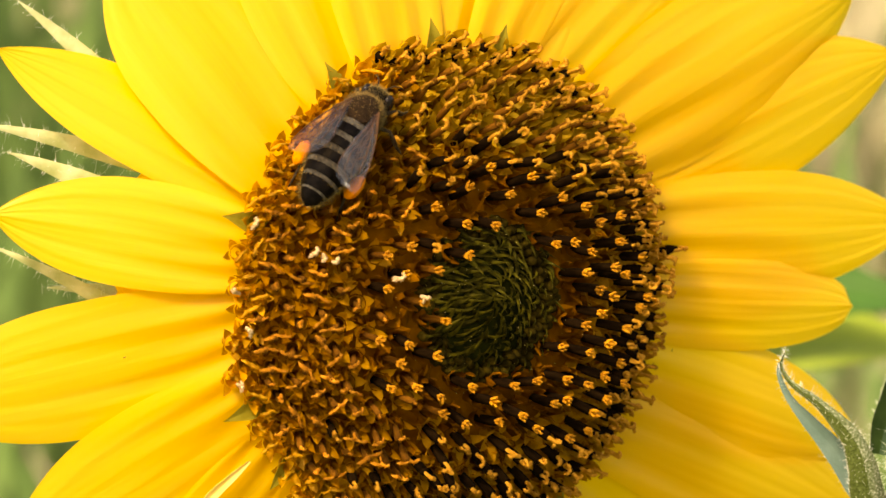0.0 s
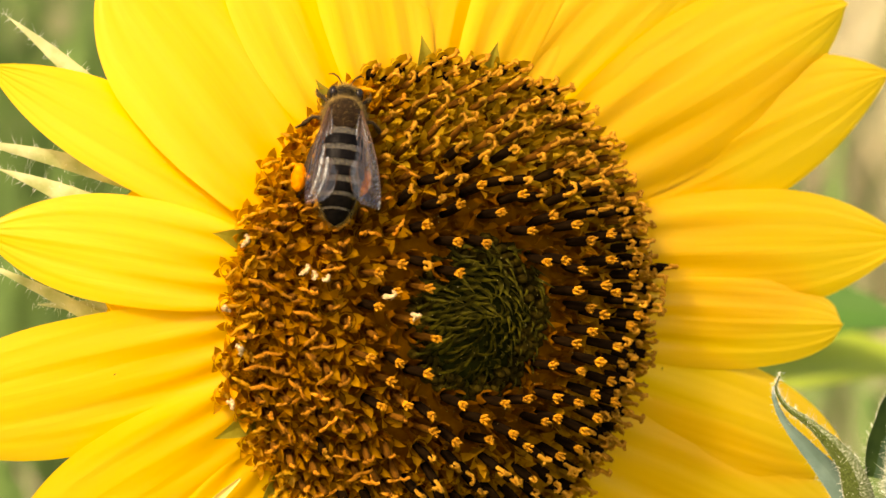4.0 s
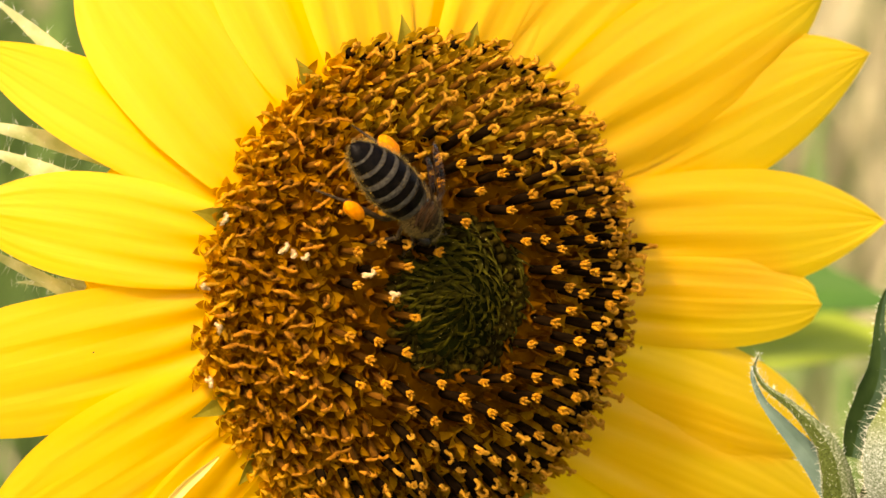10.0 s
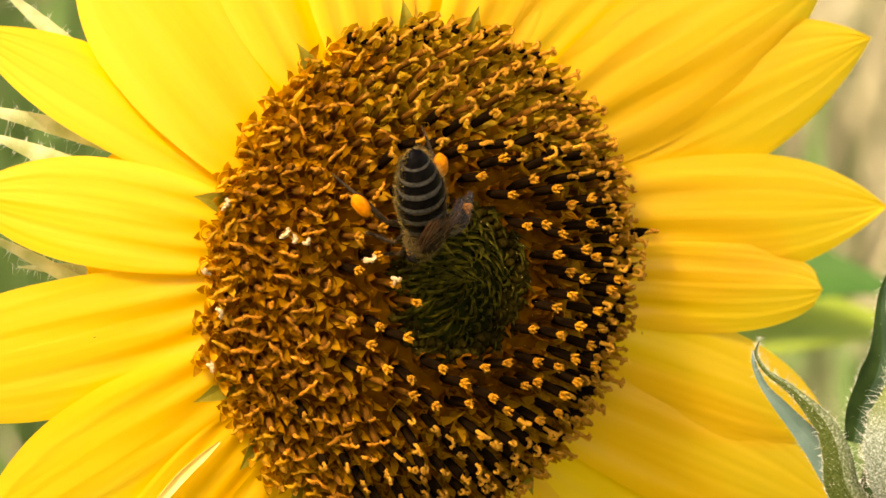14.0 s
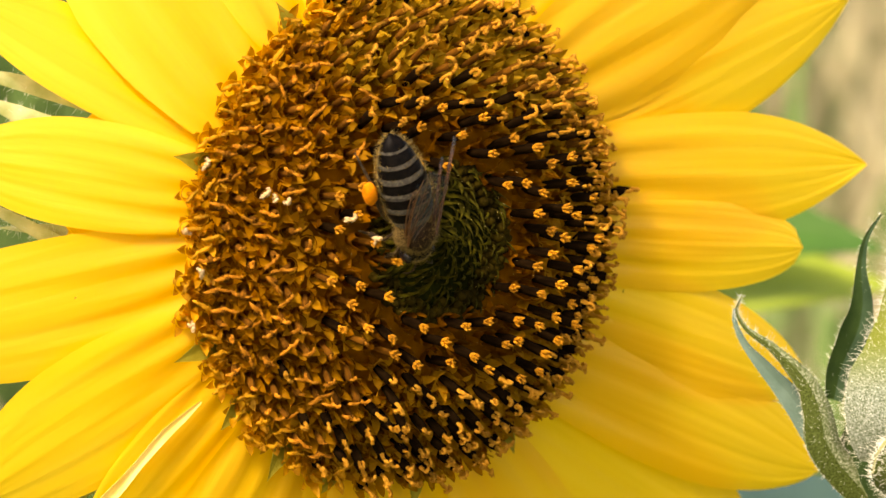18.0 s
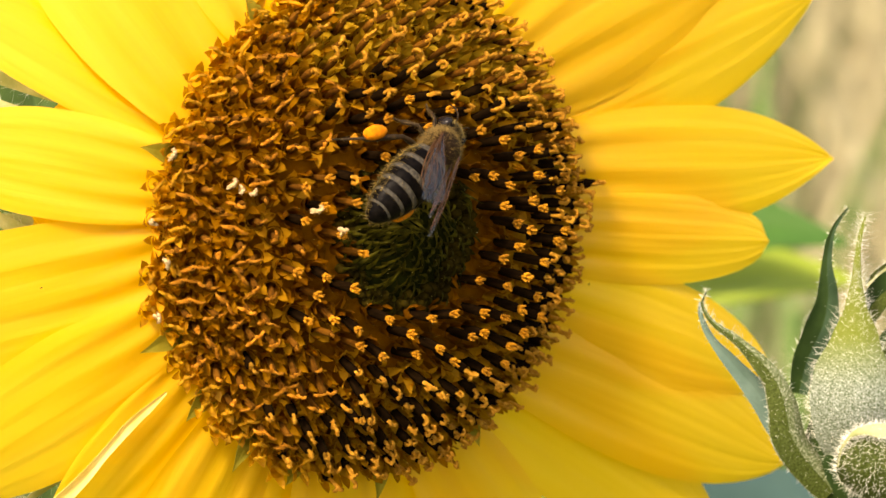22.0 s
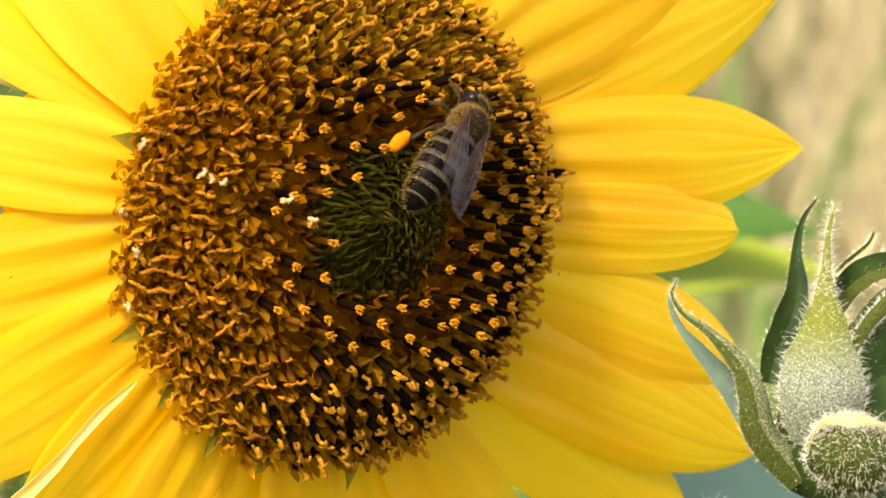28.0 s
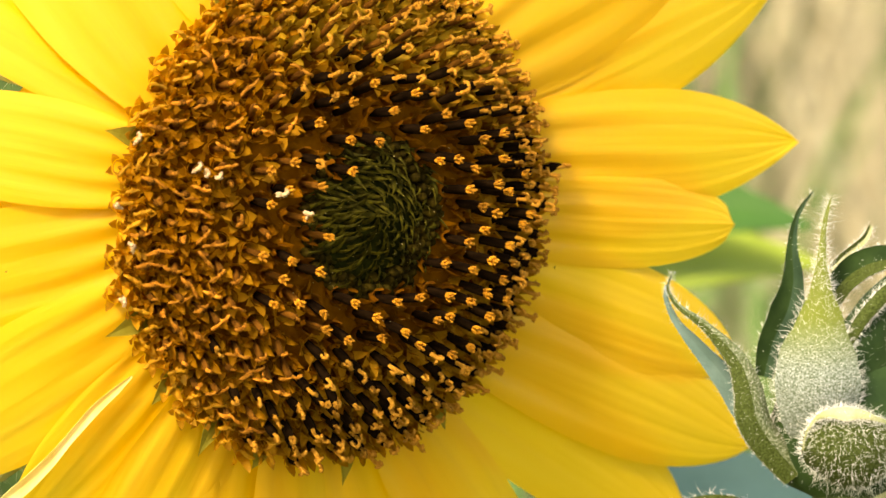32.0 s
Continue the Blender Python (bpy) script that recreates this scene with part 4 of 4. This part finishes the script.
    part("fuzz", fz.mesh("fuzz", [GOLD_FUZZ]), head, kind="stuff", label="pollen-dusted tan head hair")

    # legs, each about its hip
    legs = {}
    for sx in (-1, 1):
        for which, hip, path in (
                ("front", (0.9, 1.2, -1.2), [(0, 0, 0), (0.9, 0.8, 0.1), (1.3, 1.4, -1.0), (1.4, 2.2, -1.9)]),
                ("middle", (1.2, 0.1, -1.3), [(0, 0, 0), (1.3, 0.1, 0.2), (2.1, -0.3, -1.0), (2.6, -0.3, -2.0)]),
                ("hind", (1.3, -1.0, -1.3), [(0, 0, 0), (1.0, -1.6, 0.5), (1.5, -5.2, -0.3), (1.8, -7.2, -1.8)])):
            s = Shape()
            p = [Vector((sx * x, y, z)) for x, y, z in path]
            fat = 1.5 if which == "hind" else 1.0
            s.tube([p[0], p[0].lerp(p[1], 0.5), p[1], p[1].lerp(p[2], 0.5), p[2].lerp(p[1], 0.1), p[2], p[2].lerp(p[3], 0.5), p[3]],
                   [0.15 * fat, 0.2 * fat, 0.14 * fat, 0.19 * fat, 0.22 * fat, 0.14, 0.12, 0.05], 8)
            leg = part(which + "_leg", s.mesh(which + "_leg", [LEG]), root, mm(sx * hip[0], hip[1], hip[2]))
            hs = Shape()
            for q, size in [(p[0].lerp(p[1], rng.random()), 0.4) for _ in range(50)] + [(p[1].lerp(p[2], rng.random()), 0.42) for _ in range(90)] + [(p[2].lerp(p[3], rng.random()), 0.28) for _ in range(50)]:
                hs.hair(q, Vector((rng.gauss(0, 1), rng.gauss(0, 1), rng.gauss(0, 1))).normalized() * size, 0.018)
            part("leg_hair", hs.mesh("leg_hair", [GOLD_FUZZ]), leg, kind="stuff", label="golden leg hair")
            legs[which, sx] = (leg, hip)
            if which == "hind":
                c = p[1].lerp(p[2], 0.70) + Vector((sx * 0.45, 0, 0.25))
                b = ball((0, 0, 0), (0.66, 1.2, 0.62), 0, 14, 10)
                b.v = [tuple(Vector(v) * (1 + 0.10 * noise.noise(Vector(v) * 2.2)) + c) for v in b.v]
                part("pollen_load", b.mesh("pollen_load", [POLLEN]), leg, label="orange pollen load")

    # wings, each about its hinge: fore and hind wing with veins
    wings = {}
    for sx in (-1, 1):
        for which, size, wide, hinge in (("fore", 8.7, 2.5, (1.35, 0.35, 1.05)), ("hind", 6.1, 1.7, (1.3, -0.45, 0.85))):
            s = Shape()
            rows = []
            for i in range(19):
                u = i / 18
                w = wide * (0.12 + 0.88 * math.sin(min(1, u / 0.72) * math.pi / 2) ** 1.2) * (1 if u < 0.72 else math.sqrt(max(0.02, 1 - ((u - 0.72) / 0.28) ** 2.2)))
                lead = 0.25 * math.sin(u * math.pi)
                rows.append([(sx * (lead + w * (0.12 - v)) * 1.0, -u * size, 0.10 * math.sin(3 * u + v * 9) + 0.15 * u * v) for v in np.linspace(0, 1, 9)])
            s.grid(rows)
            wing = part(which + "_wing", s.mesh(which + "_wing", [WING]), root, mm(sx * hinge[0], hinge[1], hinge[2]))
            for a, b, c, thick in ((0, 0, 0, 0.075), (1, 2, 1, 0.045), (2, 4, 3, 0.04), (3, 6, 5, 0.036), (5, 8, 7, 0.032)):
                vein = Shape()
                path = [Vector(rows[i][round(a + (b - a) * min(1, i / 10) if i < 10 else b + (c - b) * (i - 10) / 8)]) for i in range(0, 18, 2)]
                vein.tube(path, [thick * (1.05 - 0.07 * q) for q in range(len(path))], 5)
                part("vein", vein.mesh("vein", [VEIN]), wing)
            for i, u, v in ((7, 1, 3), (10, 2, 4), (12, 1, 3), (13, 4, 6)):
                vein = Shape()
                vein.tube([Vector(rows[i][u]), Vector(rows[i + 1][v])], [0.03, 0.03], 4)
                part("vein", vein.mesh("vein", [VEIN]), wing)
            wings[which, sx] = (wing, hinge)
    size = 0.95
    for ob in root.children_recursive:
        ob.data.transform(Matrix.Scale(size, 4))
        ob.matrix_basis = Matrix.Translation(ob.matrix_basis.translation * size)
    legs = {k: (ob, tuple(v * size for v in hip)) for k, (ob, hip) in legs.items()}
    wings = {k: (ob, tuple(v * size for v in hinge)) for k, (ob, hinge) in wings.items()}
    return root, legs, wings


bee, bee_legs, bee_wings = build_bee()


def motions():
    """The bee's way over the disc and away; its wings and hind legs on it; the bud nods once in the breeze."""
    walk(bee, [(t, VIEW @ mm(*place)) for t, *place in (
    (0, -6.3, 10.8, 12.8, -21, -12, -29),
    (1, -5.9, 11.1, 12.7, -19, -9, -25),
    (2, -6.2, 11.4, 12.7, -18, -14, -23),
    (2.5, -5.9, 11.4, 12.6, -19, -13, -24),
    (3.5, -6.5, 11.7, 12.7, -18, -4, -15),
    (4.5, -7.4, 12.1, 12.7, -17, 10, -1),
    (5, -6.3, 10.7, 12.8, -19, 1, -24),
    (5.5, -6.1, 9.9, 13.1, -29, -8, -20),
    (6, -4.0, 8.3, 13.2, -28, -25, -42),
    (6.5, -1.0, 8.3, 12.4, -20, -20, -62),
    (7, -0.1, 7.9, 12.1, -31, -3, -59),
    (7.5, -0.2, 7.8, 12.3, -20, -12, -61),
    (8, -0.2, 6.5, 12.6, -19, -7, -74),
    (8.5, 0.4, 4.4, 12.9, -36, -25, -86),
    (9, 0.9, 3.5, 12.9, -35, -22, -100),
    (9.5, 0.7, 2.8, 13.1, -42, -18, -119),
    (10, 0.6, 2.5, 13.1, -38, -20, -124),
    (10.5, 0.4, 2.6, 13.2, -43, -21, -119),
    (11, 0.9, 3.2, 12.9, -38, -23, -114),
    (12, 0.8, 2.6, 13.1, -48, -29, -131),
    (12.5, 0.2, 2.0, 13.3, -53, -25, -150),
    (13, 0.9, 1.3, 13.2, -51, -28, -134),
    (13.5, 1.3, -0.1, 13.1, -53, -27, -140),
    (14, 0.9, -0.3, 13.3, -52, -24, -150),
    (14.5, 1.0, -0.7, 13.3, -53, -23, -158),
    (16.5, 1.1, -1.7, 13.3, -36, -25, -176),
    (17, -0.3, -2.1, 13.8, -37, -17, 165),
    (17.5, -0.2, -2.5, 13.7, -35, -21, 169),
    (18, 1.7, -3.3, 13.0, -33, -17, -157),
    (18.5, 0.6, -3.6, 13.4, -41, -22, -170),
    (19, 0.4, -4.0, 13.4, -37, -23, -174),
    (19.2, 1.8, -3.6, 12.9, -39, -25, -154),
    (19.4, 3.4, -3.1, 12.3, -42, -22, -118),
    (19.6, 3.8, -1.8, 12.1, -42, -4, -95),
    (20, 5.4, 1.2, 11.2, -22, 8, -58),
    (20.5, 6.1, 2.8, 10.5, -40, 27, -46),
    (21, 6.0, 2.2, 10.6, -36, 21, -53),
    (21.5, 6.1, 2.1, 10.6, -35, 22, -60),
    (22, 6.4, 2.7, 10.3, -32, 22, -55),
    (22.5, 6.0, 3.1, 10.6, -23, 25, -52),
    (23, 6.3, 2.5, 10.4, -38, 21, -58),
    (23.5, 7.6, 0.7, 9.8, -41, -2, -73),
    (24, 8.6, 0.4, 9.2, -41, 4, -73),
    (24.5, 8.7, 0.1, 9.1, -49, 4, -81),
    (25, 8.3, 0.4, 9.3, -49, 3, -83),
    (25.5, 8.3, 0.1, 9.4, -44, 6, -89),
    (27.5, 11.0, 2.8, 7.7, -20, 30, -40),
    (28, 11.2, 3.8, 7.3, -25, 28, -45),
    (28.5, 11.1, 3.3, 6.9, -33, 27, -56),
    (29, 12.1, 4.0, 6.4, -30, 35, -53),
    (29.5, 11.9, 3.8, 5.7, -31, 34, -41),
    (29.7, 12.3, 3.4, 6.7, -28, 28, -55),
    (29.9, 10.2, -0.2, 8.0, -34, 8, -80),
    (30, 10.1, 0.3, 8.6, -31, 18, -85),
    (30.2, 10.6, 0.7, 8.4, -30, 18, -80),
    (30.4, 10.3, 0.5, 8.4, -31, 19, -83),
    (30.5, 9.8, 1.0, 9.0, -28, 18, -78),
    (30.6, 11.2, 4.3, 6.3, -27, 30, -22),
    (30.7, 13.2, 4.6, 4.2, -9, 43, -4),
    (30.8, 18.2, 8.1, 16.0, -8, 44, 22),
    (30.9, 26.9, 10.6, 24.0, -28, 40, 36),
    (31, 25.2, 15.3, 30.0, -34, 38, 44),
    (31.1, 33.0, 32.0, 44.0, -20, 40, 45),
    (31.5, 120.0, 160.0, -60.0, 25, 44, 50),
    (32, 190.0, 330.0, -160.0, 25, 44, 50),
    )])
    # wings: seconds, sweep out from the back, lift
    sweep = {-1: ((0, 8, 28), (1, 12, 16), (2, 8, 20), (2.5, 10, 24), (4.5, 8, -4), (5, 14, -4), (5.5, 12, 4), (6, 14, 12), (6.5, 20, 12), (7, 4, 44), (7.5, 2, 12), (8, 12, -4),
              (8.5, 2, 40), (9, 12, 32), (9.5, 8, 36), (10, 10, 36), (10.5, 2, 40), (11, 6, 44), (12, 4, 28), (12.5, 6, 16), (13, 14, 16), (13.5, 4, 32), (14, 2, 28), (14.5, 4, 20),
              (16.5, 10, 16), (17, 20, 0), (17.5, 18, 8), (18, 24, -4), (18.5, 20, 8), (19, 18, 8), (19.2, 16, 4), (19.4, 6, 28), (19.6, 10, 28), (20, -8, 32), (20.5, -8, 40), (21, -8, 28),
              (21.5, -4, 32), (22, -6, 32), (22.5, -8, 36), (23, -8, 24), (23.5, 4, 28), (24, -12, 32), (24.5, -10, 36), (25, -14, 28), (25.5, 0, 24), (27.5, 4, 28), (28, 10, 32), (28.5, 8, 36),
              (29, -4, 12), (29.5, 8, 20), (29.7, 0, -4), (29.9, 14, -4), (30, 6, -4), (30.2, 6, -4), (30.4, 8, -4), (30.5, 45, 25), (30.6, 85, 40), (30.7, 85, -10), (30.8, 85, 25), (30.9, 80, -25),
              (31, 85, 20), (31.5, 85, -15), (32, 85, 15)),
             1: ((0, 18, 16), (1, 12, 16), (2, 14, 16), (2.5, 12, 16), (4.5, 14, -4), (5, 8, -4), (5.5, 4, -4), (6, 4, -4), (6.5, 2, -4), (7, 16, 36), (7.5, 18, 12), (8, 12, 4),
              (8.5, 10, 14), (9, 8, 20), (9.5, 6, 50), (10, 4, 60), (11, 4, 60), (12, 0, 16), (12.5, 2, 24), (13, -6, 4), (13.5, 4, 32), (14, 2, 32), (14.5, 2, 28), (16.5, -14, 16),
              (17, -16, 16), (17.5, -18, 20), (18, -16, 24), (18.5, -14, 20), (19, -14, 20), (19.2, -4, 28), (19.6, 40, 40), (20, 20, 24), (20.5, 18, 24), (21, 10, 20), (21.5, 6, 20), (22, 12, 16),
              (22.5, 10, 28), (23, 16, 16), (23.5, 8, 20), (24, 6, 28), (24.5, 44, 60), (25.5, 44, 60), (27.5, 14, 12), (28, 8, 12), (28.5, 0, 28), (29, 16, 24), (29.5, 12, 16), (29.7, 30, -4),
              (29.9, 30, 16), (30, 32, 28), (30.2, 34, 36), (30.4, 28, 24), (30.5, 80, 25), (30.6, 85, 40), (30.7, 85, -10), (30.8, 62, 14), (30.9, 75, 20), (31, 85, 20), (31.5, 85, -15), (32, 85, 15))}
    for (which, side), (wing, hinge) in bee_wings.items():
        share = 1.0 if which == "fore" else 0.85
        rows = []
        for t, out, up in sweep[side]:
            edge = 62 if (side > 0 and 20.3 < t < 26) or (side < 0 and 9.3 < t < 19.5) else 8      # a wing turned edge-on
            rows.append((t, mm(side * hinge[0], hinge[1], hinge[2]) @ pose(0, 0, 0, 0, 0, side * out * share) @ pose(0, 0, 0, -up * 0.8, 0, 0) @ pose(0, 0, 0, 0, side * edge, 0)))
        walk(wing, rows)
    # hind legs: seconds, how far each is held out, how far it is raised
    hold = {-1: ((0, -4, 0), (4.5, 2, 15), (6.5, 14, 0), (7, 22, -20), (7.5, 16, -15), (8, 12, -5), (8.5, 22, 0), (9, 6, 10), (9.5, 0, 18), (11, 0, 18), (12, 0, -10), (13, 0, 0), (14.5, -4, 10), (16.5, -20, 38),
             (19, -20, 38), (19.2, -14, 28), (19.4, 14, 10), (19.6, 36, 10), (20, 34, -12), (20.5, 52, 0), (21, 42, 5), (21.5, 34, 5), (22.5, 29, 0), (23, 30, 5), (23.5, 28, 14), (24, 12, -12),
             (24.5, 16, 5), (25, 4, -5), (25.5, -2, -10), (27.5, 24, 0), (28, 8, 15), (28.5, 14, -20), (29, 8, 0), (29.5, 22, -10), (29.7, 6, -10), (29.9, -4, -20), (30.4, -4, -22), (30.5, -10, -30),
             (30.6, 28, -20), (30.7, 54, 10), (30.8, 10, -30), (32, 0, -30)),
            1: ((0, -10, 15), (1, -16, 15), (2.5, -16, 15), (4.5, -10, -20), (5, -6, -32), (5.5, -6, -25), (6, -18, 10), (6.5, -20, 15), (7, -16, 22), (8, -10, 8), (8.5, -8, 0), (9, -8, 5),
             (9.5, 6, 10), (10, 8, 5), (11, 0, 15), (12, 20, 20), (12.5, 30, 8), (13, 4, 24), (13.5, 6, 36), (14, 20, 26), (14.5, 28, 30), (16.5, 28, 32), (17, 36, 4), (17.5, 32, 15),
             (18, 0, -10), (18.5, 14, -15), (19, 18, -15), (19.2, 8, -10), (19.4, 2, 5), (19.6, -8, 22), (20, 0, 10), (21.5, -6, 20), (23, -12, 28), (24, -26, 54), (24.5, -25, 48), (25.5, -14, 40), (27.5, -10, 20),
             (30, 0, 10), (30.7, 6, 0), (30.8, 0, -30), (32, 0, -30))}
    for side in (-1, 1):
        leg, hip = bee_legs["hind", side]
        walk(leg, [(t, mm(side * hip[0], hip[1], hip[2], up, 0, side * out)) for t, out, up in hold[side]])
    at_rest = VIEW @ mm(41.5, -18.5, -10)
    walk(bud, [(0, VIEW @ mm(41.1, -18.1, -10)), (1.0, at_rest), (32, at_rest)])


motions()
